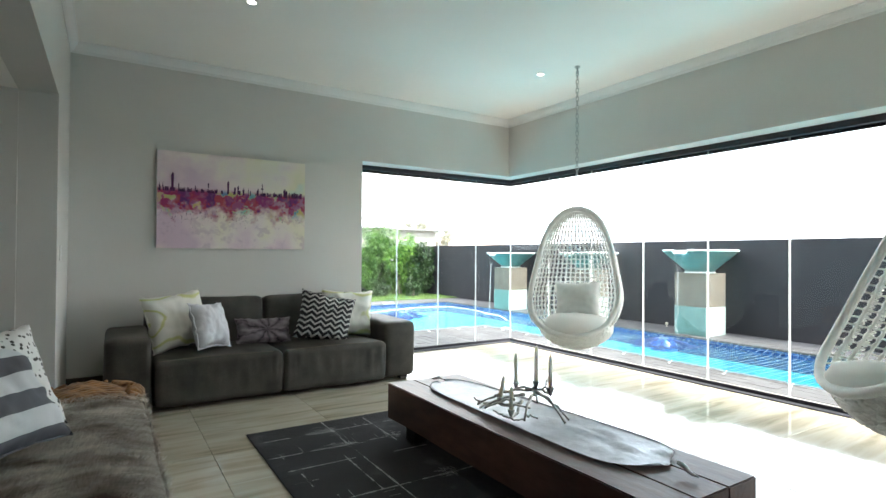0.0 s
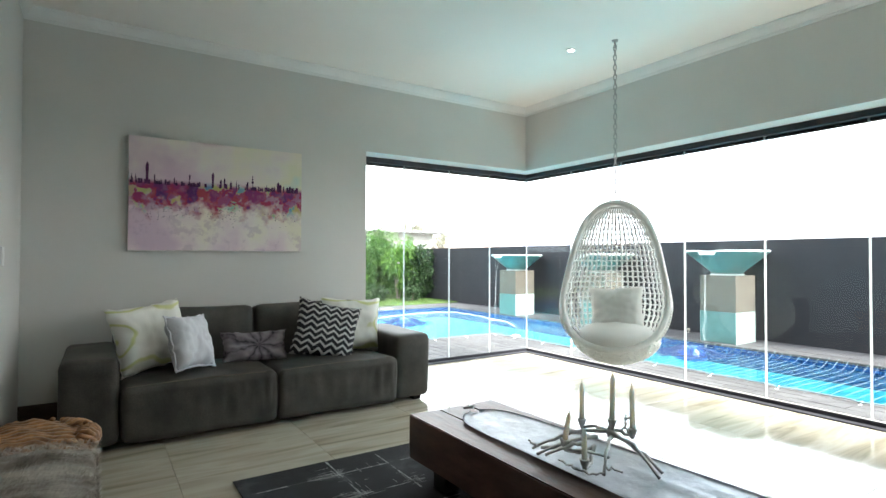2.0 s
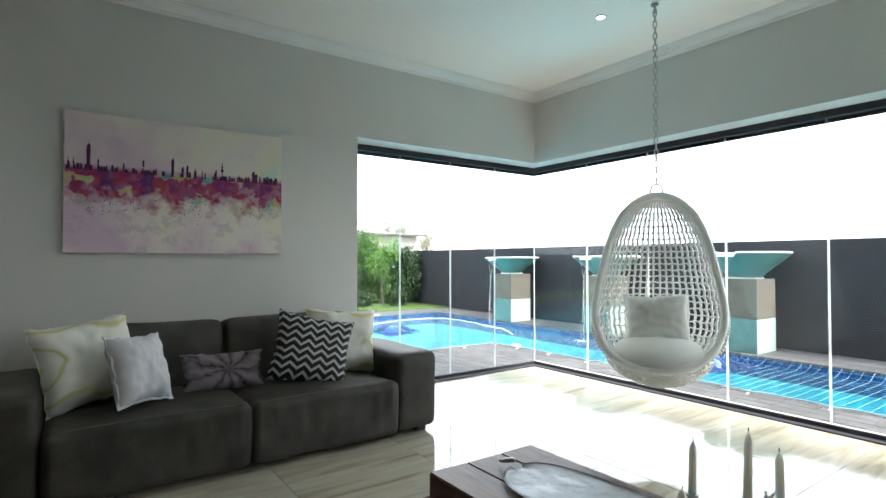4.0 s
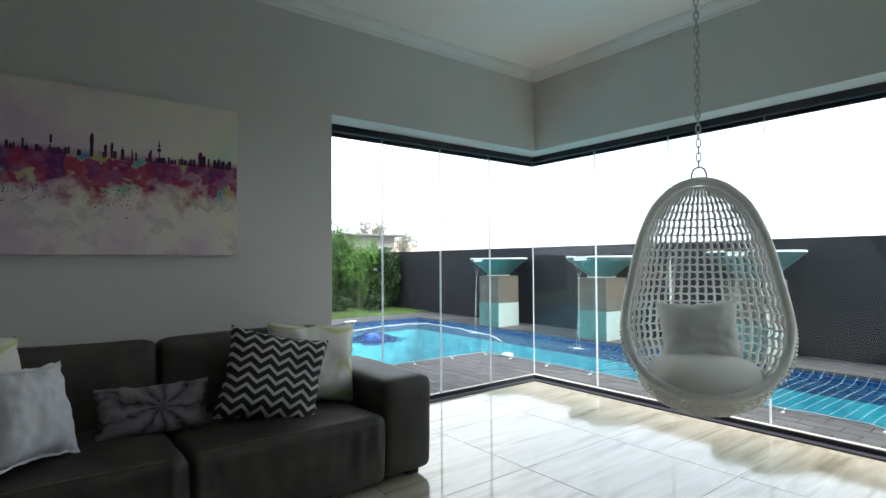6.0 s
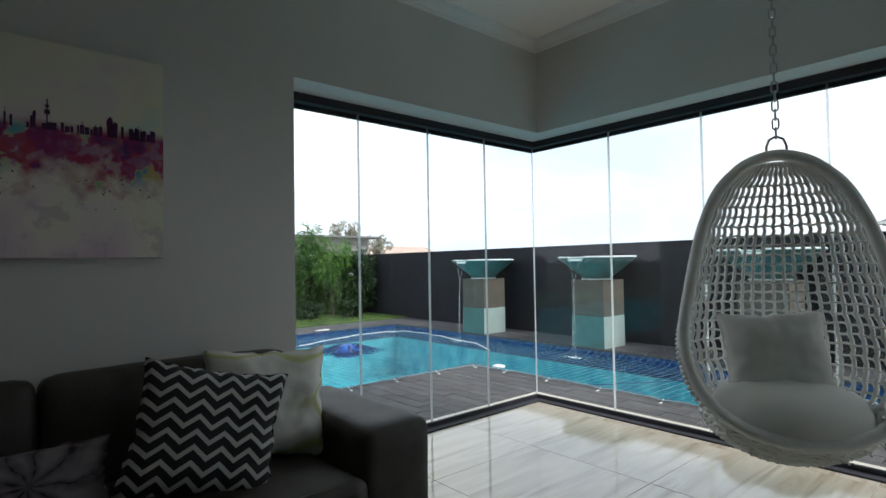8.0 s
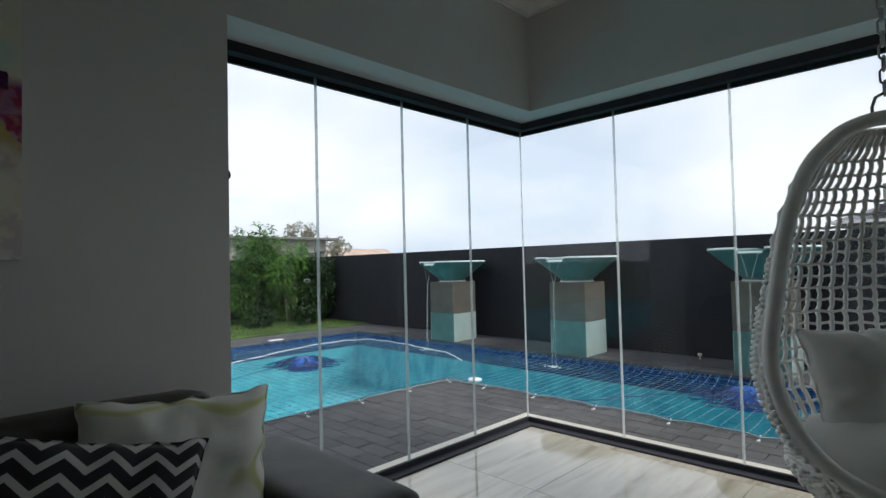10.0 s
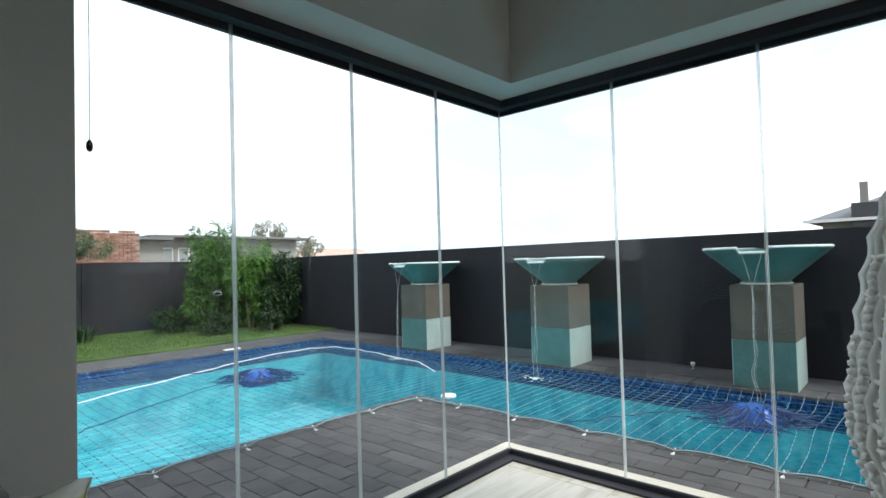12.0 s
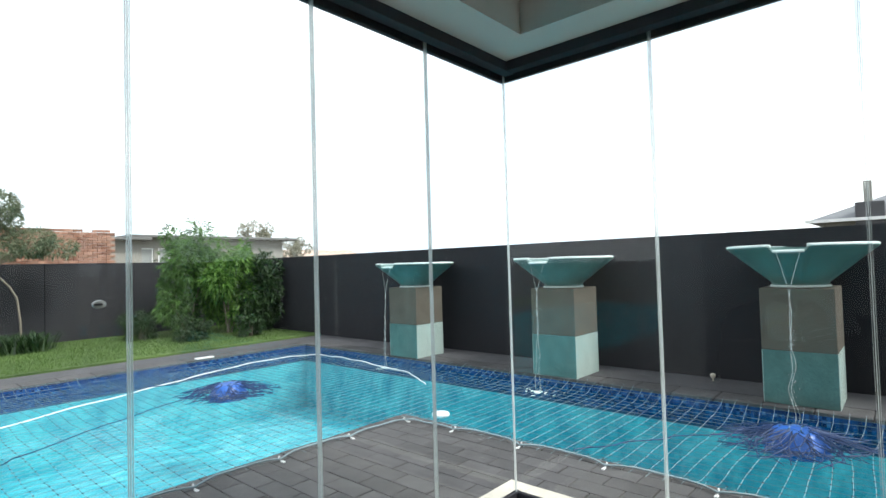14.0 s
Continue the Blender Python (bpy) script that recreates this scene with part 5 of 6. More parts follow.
# ---- water features along the boundary wall ----
def fountain(x, y, label, tall, rim):
    """tall: height of the plinth's top; rim: height of the bowl's lip above it."""
    f = thing("water_feature", label, "fountain", "pool water features", m=pose(x, y + 0.275, DECK) @ Matrix.Diagonal((1.05, 1.05, 1, 1)))
    top, band = tall - DECK, 0.455 - DECK
    part("plinth_lower", boxes((-0.275, -0.270, 0.0, 0.275, 0.270, band), bevel=0.004, seg=1), TEAL, f, "teal painted lower block")
    # thin paler faces laid over both sides, with the sun's brightness in their colour
    for s in (-1, 1):
        part("sunlit_side", boxes((-0.273, min(s * 0.2702, s * 0.275), 0.0, 0.273, max(s * 0.2702, s * 0.275), band - 0.002)), SUNTEAL, f, "teal painted side, paled to show sunlight")
    part("plinth_upper", boxes((-0.275, -0.275, band, 0.275, 0.275, top), bevel=0.006, seg=1), CONCRETE, f, "brown-grey cement upper block")
    # round conical bowl with a spout notch to the pool
    bm = bmesh.new()
    seg = 96
    prof = [(0.215, 0.0), (0.225, 0.012), (0.215, 0.030), (0.22, 0.045), (0.555, rim - 0.032), (0.572, rim - 0.016), (0.565, rim), (0.54, rim + 0.002), (0.51, rim - 0.012), (0.20, 0.10), (0.02, 0.085)]
    rings = []
    for i, (r, z) in enumerate(prof):
        ring = []
        for k in range(seg):
            a = math.tau * k / seg
            da = math.degrees(abs(a - math.pi))
            zz = z - 0.05 if da < 12 and 4 <= i <= 8 else z
            ring.append(bm.verts.new((r * math.cos(a), r * math.sin(a), zz + top)))
        rings.append(ring)
    for a, b in zip(rings, rings[1:]):
        for k in range(seg):
            bm.faces.new((a[k], a[(k + 1) % seg], b[(k + 1) % seg], b[k]))
    bm.faces.new(rings[0][::-1])
    bm.faces.new(rings[-1])
    bowl = part("bowl", bm, TEAL, f, "teal glazed conical bowl with a spout notch", smooth=True)
    bm = bmesh.new()
    for a0, a1, dz in ((193.5, 526.5, -0.008), (168.5, 191.5, -0.058)):
        tube(bm, [(0.556 * math.cos(radians(a0 + (a1 - a0) * k / 60)), 0.556 * math.sin(radians(a0 + (a1 - a0) * k / 60)), top + rim + dz) for k in range(61)], 0.017, 8)
    part("lip", bm, BOWLRIM, bowl, "pale worn lip", smooth=True)
    bm = bmesh.new()
    lathe(bm, [(0.228, top + 0.001), (0.236, top + 0.008), (0.226, top + 0.022)], 36)
    part("foot_ring", bm, BOWLRIM, bowl, "pale worn foot ring", smooth=True)
    bm = bmesh.new()
    lathe(bm, [(0.455, top + rim - 0.058), (0.455, top + rim - 0.054)], 36)
    part("bowl_water", bm, WATER, f).visible_shadow = False
    # the thread of water that falls from the notch
    rnd = random.Random(int(y * 10))
    bm = bmesh.new()
    for s in (-1, 1):
        pts, rad = [], []
        for k in range(40):
            u = k / 39
            drop = u * (top + rim - 0.055 - (WATERLINE - DECK))
            spread = 0.085 * max(0, 1 - u * 4.5)
            pts.append((-0.565 - 0.055 * math.sqrt(u) - 0.012 * u + 0.016 * noise.noise(Vector((u * 9, s, y))) * u, s * (spread + 0.010 * u) + 0.055 * noise.noise(Vector((u * 7, s * 3, y + 2))) * u, top + rim - 0.055 - drop))
            rad.append(0.0022 + 0.0045 * noise.noise(Vector((u * 34, s, y))))
        tube(bm, pts, [max(0.0010, r) for r in rad], 6)
    for k in range(50):
        u = rnd.uniform(0.35, 1)
        bmesh.ops.create_icosphere(bm, subdivisions=1, radius=rnd.uniform(0.0025, 0.006), matrix=Matrix.Translation((-0.625 + rnd.gauss(0, 0.015), rnd.gauss(0, 0.022), top + rim - 0.055 - u * (top + rim + 0.09))))
    part("falling_water", bm, EDGEGLASS, f, "thin broken thread of falling water", smooth=True).visible_shadow = False
    bm = bmesh.new()
    for k in range(60):
        a, r = rnd.uniform(0, math.tau), abs(rnd.gauss(0, 0.07))
        bmesh.ops.create_icosphere(bm, subdivisions=1, radius=rnd.uniform(0.004, 0.012), matrix=Matrix.Translation((-0.635 + r * math.cos(a), r * 1.3 * math.sin(a), WATERLINE - DECK)) @ Matrix.Diagonal((1.4, 1.4, 0.4, 1)))
    part("splash_foam", bm, FOAM, f, "white foam where the water lands", smooth=True)


fountain(8.76, 4.985, "teal bowl fountain on a cement and teal plinth beside pool", 1.025, 0.388)
fountain(8.66, 7.408, "teal bowl fountain on a cement and teal plinth beside pool", 1.010, 0.362)
fountain(8.64, 9.935, "teal bowl fountain on a cement and teal plinth beside pool", 1.002, 0.362)

# ---- safety net over the water, with edge rope and hooks on the deck ----
FLOATS = ((5.83, 10.6), (7.64, 5.19))
net = thing("pool_net", "pale cord safety net stretched over the pool", "pool net")


def net_point(x, y):
    """Where the net's crossing lies: it sags to the water and is drawn in at the floats."""
    z = WATERLINE + 0.016
    for fx, fy in FLOATS:
        d = math.hypot(x - fx, y - fy)
        k = math.exp(-(d / 0.42) ** 2)
        z += 0.135 * math.exp(-(d / 0.23) ** 4)
        x += (fx - x) * k * 0.35
        y += (fy - y) * k * 0.35
    near = max(y - PY0, x - PX0)
    dist = min(abs(PX1 - x), abs(PY1 - y), max(0.0, near))
    z += 0.095 * max(0, 1 - dist / 0.26) ** 2
    if near < 0.02 or x > PX1 or y > PY1:
        z = DECK + 0.010
    x += 0.022 * noise.noise(Vector((x * 1.3, y * 1.3, 1))) + 0.012 * noise.noise(Vector((x * 4, y * 4, 2)))
    y += 0.022 * noise.noise(Vector((x * 1.3, y * 1.3, 6))) + 0.012 * noise.noise(Vector((x * 4, y * 4, 7)))
    return (x, y, z)


bm = bmesh.new()
STEP = 0.108


def strand(fixed, lo, hi, along_x):
    n = max(2, int((hi - lo) / 0.12))
    pts = [net_point(lo + (hi - lo) * k / n, fixed) if along_x else net_point(fixed, lo + (hi - lo) * k / n) for k in range(n + 1)]
    tube(bm, pts, 0.0018, 3, caps=False)


y = PY0 + 0.06
while y < PY1:
    strand(y, -2.2, PX1 + 0.04, True)
    y += STEP
y = PY0 - 0.1
while y > 0.5:
    strand(y, PX0 - 0.13, PX1 + 0.04, True)
    y -= STEP
x = PX1 - 0.08
while x > -2.2:
    strand(x, (PY0 - 0.16) if x < PX0 else 0.5, PY1 + 0.04, False)
    x -= STEP
part("mesh_cords", bm, NETCORD, net)["kind"] = "stuff"
# a small dark knot at each crossing of the nearer water
verts, faces = [], []
x = PX1 - 0.08
while x > 2.2:
    for k in range(-40, 44):
        y = PY0 + 0.06 + STEP * k if k >= 0 else PY0 - 0.1 - STEP * (-k - 1)
        if y > PY1 or (x < PX0 and y < PY0):
            continue
        q, b, r = Vector(net_point(x, y)), len(verts), 0.0078
        verts += [tuple(q + Vector(d) * r) for d in ((1, 0, 0), (0, 1, 0), (-1, 0, 0), (0, -1, 0), (0, 0, 0.8), (0, 0, -0.8))]
        faces += [(b + i, b + (i + 1) % 4, b + 4) for i in range(4)] + [(b + (i + 1) % 4, b + i, b + 5) for i in range(4)]
    x -= STEP
me = bpy.data.meshes.new("net_knots")
me.from_pydata(verts, [], faces)
me.materials.append(KNOT)
knots = new("net_knots", me)
knots.parent = net
knots["kind"] = "stuff"
# rope along the deck edge, held by hooks
HOOKS = [(x, PY0 - 0.17) for x in (0.6, 1.2, 1.8, 2.4, 3.0, 3.6, 4.25, 4.85, 5.47)] + [(6.05, PY0 - 0.21), (PX0 - 0.13, 7.32)] + [(PX0 - 0.13, y) for y in (6.68, 6.02, 5.35, 4.7, 4.0, 3.3, 2.6, 1.9)]
bm = bmesh.new()
pts = []
for (ax, ay), (bx, by) in zip(HOOKS, HOOKS[1:]):
    for k in range(8):
        f = k / 8
        inx, iny = ((0, 0.085) if ay == by else (0.085, 0) if ax == bx else (0.03, 0.06))
        s = math.sin(f * math.pi)
        pts.append((ax + (bx - ax) * f + inx * s, ay + (by - ay) * f + iny * s, DECK + 0.018 + 0.006 * math.sin(f * 9)))
tube(bm, pts, 0.007, 6)
part("edge_rope", bm, NETCORD, net, "pale twisted edge rope", smooth=True)
bm = bmesh.new()
tube(bm, [(-0.03, 0, 0.005), (0.0, 0, 0.007), (0.025, 0, 0.013), (0.034, 0, 0.022), (0.026, 0, 0.03), (0.015, 0, 0.026)], 0.0042, 6)
box(bm, -0.042, -0.010, 0.0, -0.008, 0.010, 0.006)
hook_mesh = mesh_of("hook", bm, WHITEPLASTIC)
for hx, hy in HOOKS:
    piece("hook", hook_mesh, net, pose(hx, hy, DECK, 0, 0, 90 if hy > PY0 - 0.25 else 0))
bm = bmesh.new()
for run in (((1.79, 11.43), (3.99, 12.33), (4.79, 12.0), (5.66, 11.56)), ((2.4000000000000004, 9.13), (3.6, 9.73), (3.73, 9.85), (4.63, 10.35), (5.39, 10.7)), ((6.46, 6.44), (6.82, 6.22), (7.22, 5.95), (7.69, 5.5))):
    line = []
    for (ax, ay), (bx, by) in zip(run, run[1:]):
        line += [(ax + (bx - ax) * k / 8, ay + (by - ay) * k / 8 + 0.02 * math.sin(k * 0.8 + ax), WATERLINE + 0.03) for k in range(8)]
    tube(bm, line + [(*run[-1], WATERLINE + 0.03)], 0.005, 5)
part("tension_cord", bm, BLUECORD, net, "navy tension cord")
bm = bmesh.new()
run = ((2.2, 10.35), (3.0, 10.75), (3.8, 11.09), (5.05, 11.55), (6.0, 11.95), (7.0, 12.25), (7.7, 12.25), (8.08, 12.0), (8.12, 11.4), (8.07, 10.85), (7.95, 10.2), (7.89, 9.68), (7.7, 9.3), (7.43, 8.86))
line = []
for (ax, ay), (bx, by) in zip(run, run[1:]):
    line += [(ax + (bx - ax) * k / 6 + 0.012 * math.sin(7 * ax + k), ay + (by - ay) * k / 6 + 0.02 * math.sin(5 * ay + k * 0.9), WATERLINE + 0.018 + 0.006 * math.sin(k * 1.1 + ax)) for k in range(6)]
tube(bm, line, 0.008, 6)
part("float_line", bm, WHITEPLASTIC, net, "white plastic-sheathed float line", smooth=True)

for fx, fy in FLOATS:
    fl = thing("pool_float", "blue plastic dome float under the pool net", "pool float", "pool floats", m=pose(fx, fy, WATERLINE))
    bm = bmesh.new()
    lathe(bm, [(0.22, -0.05), (0.225, 0.0), (0.205, 0.03), (0.165, 0.095), (0.15, 0.118), (0.12, 0.126), (0.09, 0.12), (0.02, 0.118)], 28)
    part("dome", bm, FLOATBLUE, fl, smooth=True)
    bm = bmesh.new()
    rnd = random.Random(int(fx * 10))
    for k in range(150):
        a = rnd.uniform(0, math.tau)
        r0, r1 = rnd.uniform(0.08, 0.32), rnd.uniform(0.28, 0.60)
        b = a + rnd.gauss(0, 0.6)
        h0 = 0.132 if r0 < 0.15 else max(0.03, 0.132 - (r0 - 0.15) * 1.3)
        tube(bm, [(r0 * math.cos(a), r0 * math.sin(a), h0), ((r0 + r1) / 2 * math.cos((a + b) / 2), (r0 + r1) / 2 * math.sin((a + b) / 2), max(0.03, h0 - 0.05)), (r1 * math.cos(b), r1 * math.sin(b), 0.025)], 0.004, 4)
    part("gathered_cords", bm, BLUECORD, fl, "knotted navy cords gathered round the dome")

lidp = thing("skimmer_lid", "round white plastic skimmer float at the deck corner", "pool skimmer", m=pose(6.62, 7.93, WATERLINE + 0.015) @ Matrix.Diagonal((0.75, 0.75, 0.6, 1)))
bm = bmesh.new()
lathe(bm, [(0.10, -0.02), (0.115, 0.0), (0.11, 0.03), (0.08, 0.042), (0.02, 0.046)], 24)
part("cap", bm, WHITEPLASTIC, lidp, smooth=True)
bm = bmesh.new()
lathe(bm, [(0.03, 0.044), (0.03, 0.056), (0.02, 0.06)], 14)
part("handle", bm, WHITEPLASTIC, lidp, smooth=True)
lite = thing("pool_light", "small white underwater light cover at pool edge", "pool light", m=pose(6.55, PY1 + 0.06, DECK))
part("cover", boxes((-0.14, -0.045, 0, 0.14, 0.045, 0.02), bevel=0.008), WHITEPLASTIC, lite)
ball = thing("garden_spotlight", "small brass garden spotlight by the boundary wall", "garden light", m=pose(9.12, 6.15, DECK) @ Matrix.Diagonal((0.6, 0.6, 0.6, 1)))
bm = bmesh.new()
lathe(bm, [(0.03, 0.0), (0.012, 0.012), (0.012, 0.05), (0.03, 0.06), (0.045, 0.09), (0.045, 0.12), (0.03, 0.135)], 16)
part("lamp_head", bm, SILL, ball, smooth=True)


# ---- plants ----
def leaf_cloud(name, centers, count, size, aspect, material, parent, seed, droop=0.3, kind=""):
    """Many small pointed leaves filling uneven clumps; clumps are (x, y, z, rx, ry, rz)."""
    rnd = random.Random(seed)
    verts, faces = [], []
    wts = [c[3] * c[4] * c[5] for c in centers]
    for _ in range(count):
        c = rnd.choices(centers, wts)[0]
        while True:
            u = Vector((rnd.uniform(-1, 1), rnd.uniform(-1, 1), rnd.uniform(-1, 1)))
            if 0.15 < u.length < 1:
                break
        u = u.normalized() * u.length ** 0.45
        p = Vector((c[0] + u.x * c[3], c[1] + u.y * c[4], c[2] + u.z * c[5]))
        p += Vector((noise.noise(p * 3.1), noise.noise(p * 3.1 + Vector((9, 0, 0))), noise.noise(p * 3.1 + Vector((0, 9, 0))))) * 0.12
        d = (u + Vector((rnd.gauss(0, 0.6), rnd.gauss(0, 0.6), rnd.gauss(0, 0.6) - droop))).normalized()
        L = size * rnd.uniform(0.6, 1.3)
        s = d.cross(Vector((rnd.gauss(0, 1), rnd.gauss(0, 1), rnd.gauss(0, 1)))).normalized() * L * aspect
        b = len(verts)
        verts += [tuple(p), tuple(p + d * L * 0.45 + s), tuple(p + d * L + Vector((0, 0, -L * 0.2))), tuple(p + d * L * 0.45 - s)]
        faces.append((b, b + 1, b + 2, b + 3))
    me = bpy.data.meshes.new(name)
    me.from_pydata(verts, [], faces)
    me.materials.append(material)
    ob = new(name, me)
    ob.parent = parent
    return ob


def bush(x, y, h, w, material, seed, label, count=5200, size=0.11, aspect=0.16, spires=7):
    b = thing("bush", label, "bush", "garden bushes", m=pose(x, y, 0))
    rnd = random.Random(seed)
    clumps = []
    for k in range(16):
        a, r = rnd.uniform(0, math.tau), w * math.sqrt(rnd.random()) * 0.62
        z = rnd.uniform(0.18, 0.72) * h
        clumps.append((r * math.cos(a), r * math.sin(a), z, w * rnd.uniform(0.25, 0.4), w * rnd.uniform(0.25, 0.4), h * rnd.uniform(0.12, 0.2)))
    for k in range(spires):
        a, r = rnd.uniform(0, math.tau), w * rnd.uniform(0.1, 0.75)
        clumps.append((r * math.cos(a), r * math.sin(a), h * rnd.uniform(0.7, 0.92), 0.10, 0.10, h * rnd.uniform(0.10, 0.17)))
    bm = bmesh.new()
    for c in clumps[:12]:
        tube(bm, [(c[0] * 0.1, c[1] * 0.1, 0), (c[0] * 0.5, c[1] * 0.5, c[2] * 0.6), (c[0], c[1], c[2])], [0.022, 0.014, 0.006], 5)
    part("stems", bm, BARK, b)
    leaf_cloud("foliage", clumps, count, size, aspect, material, b, seed + 1)


bush(7.6, 15.9, 2.3, 0.75, LEAF, 21, "tall bright green feathery bush by the boundary wall", 13000, 0.13, 0.11, 10)
bush(8.3, 15.5, 2.05, 0.72, LEAFSUN, 22, "bright green leafy bush by the boundary wall", 12000, 0.13, 0.11, 7)
bush(8.85, 15.2, 1.8, 0.5, LEAFDARK, 23, "dark green bush in the garden corner", 6500, 0.11, 0.2, 4)
bush(6.75, 16.0, 0.6, 0.4, LEAFDARK, 25, "low dark flowering shrub at the lawn edge", 1800, 0.08, 0.16, 3)
bush(7.3, 14.95, 0.55, 0.45, LEAFDARK, 26, "low round green shrub at the lawn edge", 2200, 0.07, 0.25, 0)
bush(8.3, 14.6, 0.5, 0.4, LEAFDARK, 27, "low round green shrub at the lawn edge", 1800, 0.07, 0.25, 0)


def strappy(x, y, r, n, seed, label):
    s = thing("strappy_plant", label, "plant", m=pose(x, y, 0))
    rnd = random.Random(seed)
    verts, faces = [], []
    for k in range(n):
        a = rnd.uniform(0, math.tau)
        L, w = r * rnd.uniform(0.7, 1.15), 0.014
        ox, oy = rnd.gauss(0, r * 0.45), rnd.gauss(0, r * 0.35)
        b = len(verts)
        for i in range(5):
            f = i / 4
            q = Vector((ox + math.cos(a) * L * f * 0.8, oy + math.sin(a) * L * f * 0.8, 0.40 * math.sin(f * 2.2) * L / r * 0.75))
            sd = Vector((-math.sin(a), math.cos(a), 0)) * w * (1 - f * 0.9)
            verts += [tuple(q - sd), tuple(q + sd)]
        faces += [(b + 2 * i, b + 2 * i + 1, b + 2 * i + 3, b + 2 * i + 2) for i in range(4)]
    me = bpy.data.meshes.new("strap_leaves")
    me.from_pydata(verts, [], faces)
    me.materials.append(LEAFDARK)
    ob = new("strap_leaves", me)
    ob.parent = s


strappy(4.9, 16.25, 0.42, 260, 5, "clump of dark strap-leaved plants round the tree")
strappy(4.35, 16.2, 0.36, 160, 6, "clump of dark strap-leaved plants round the tree")

olive = thing("olive_tree", "young grey-green olive tree with a thin bent trunk", "tree", m=pose(4.9, 16.35, 0))
bm = bmesh.new()
tube(bm, [(0, 0, 0), (-0.01, 0, 0.5), (-0.06, 0, 0.95), (-0.16, 0, 1.15), (-0.36, 0, 1.4), (-0.46, 0, 1.65), (-0.48, 0.02, 2.1), (-0.45, 0, 2.5)], [0.020, 0.017, 0.016, 0.015, 0.014, 0.012, 0.009, 0.004], 8)
part("trunk", bm, BARK, olive, smooth=True)
bm = bmesh.new()
for e in ((0.1, 0.0, 1.9), (0.35, 0.1, 1.95), (0.55, -0.05, 1.9), (-0.2, 0.1, 2.6), (-0.7, 0, 2.55), (-0.5, -0.2, 2.7), (-0.35, 0.2, 2.4), (0.0, 0.0, 1.55)):
    st = Vector((-0.42, 0, 1.52)) if e[2] < 2.2 else Vector((-0.48, 0.02, 2.05))
    tube(bm, [st, st.lerp(Vector(e), 0.5) + Vector((0, 0, 0.06)), e], [0.014, 0.009, 0.004], 5)
part("limbs", bm, BARK, olive)
leaf_cloud("crown", [(-0.48, 0, 2.55, 0.42, 0.38, 0.36), (-0.62, 0, 2.85, 0.25, 0.25, 0.2), (-0.25, 0.1, 2.35, 0.28, 0.28, 0.2), (0.15, 0, 1.95, 0.42, 0.34, 0.22), (0.5, 0.05, 1.85, 0.32, 0.28, 0.17), (-0.3, 0, 1.85, 0.35, 0.3, 0.2)], 9500, 0.075, 0.12, OLIVELEAF, olive, 40, 0.05)

# short grass blades over the lawn
rnd = random.Random(9)
verts, faces = [], []
for k in range(42000):
    x, y = rnd.uniform(2.2, 9.2), rnd.uniform(PY1 + 0.87, 17.2)
    a, h = rnd.uniform(0, math.tau), rnd.uniform(0.015, 0.045)
    dx, dy = math.cos(a) * 0.004, math.sin(a) * 0.004
    b = len(verts)
    verts += [(x - dx, y - dy, -0.002), (x + dx, y + dy, -0.002), (x + rnd.gauss(0, 0.012), y + rnd.gauss(0, 0.012), h)]
    faces.append((b, b + 1, b + 2))
me = bpy.data.meshes.new("grass_blades")
me.from_pydata(verts, [], faces)
me.materials.append(GRASS)
tagged(new("grass_blades", me), "short green grass blades of the lawn", "grass", kind="stuff")

# ---- neighbours beyond the walls ----
BX0, BX1, BY, BZ = 1.6, 8.1, 22.0, 2.66
unf = thing("brick_building", "unfinished red brick wall of the neighbouring building", "building", m=pose(0, BY, 0))
part("core", boxes((BX0, 0.02, DECK, BX1, 0.25, BZ - 0.13)), MORTAR, unf, "pale mortar")
nb = thing("neighbour_house", "beige plastered house with a flat grey roof", "house", m=pose(0, 0, 0))
part("wall", boxes((8.3, 24.0, DECK, 9.5, 24.3, 2.45), (9.5, 25.0, DECK, 15.5, 25.3, 1.55), (9.5, 25.0, 2.25, 15.5, 25.3, 2.6), (9.5, 25.0, 1.55, 9.8, 25.3, 2.25), (10.25, 25.0, 1.55, 10.4, 25.3, 2.25), (10.85, 25.0, 1.55, 11.4, 25.3, 2.25), (12.2, 25.0, 1.55, 15.5, 25.3, 2.25)), RENDERPLASTER, nb)
part("roof", boxes((8.1, 23.6, 2.45, 9.7, 26.5, 2.54), (9.3, 24.6, 2.60, 16.0, 28, 2.70), bevel=0.02), ROOFDARK, nb)
for x0, x1 in ((9.8, 10.25), (10.4, 10.85), (11.4, 12.2)):
    w = part("window", boxes((x0, 25.10, 1.55, x1, 25.13, 2.25)), DARKTRIM, nb, "dark window")
    part("frame", boxes((x0, 25.05, 1.55, x0 + 0.05, 25.1, 2.25), (x1 - 0.05, 25.05, 1.55, x1, 25.1, 2.25), (x0 + 0.05, 25.05, 2.2, x1 - 0.05, 25.1, 2.25)), TRIM, w)
    part("pane", boxes((x0 + 0.05, 25.07, 1.57, x1 - 0.05, 25.08, 2.2)), EDGEGLASS, w)


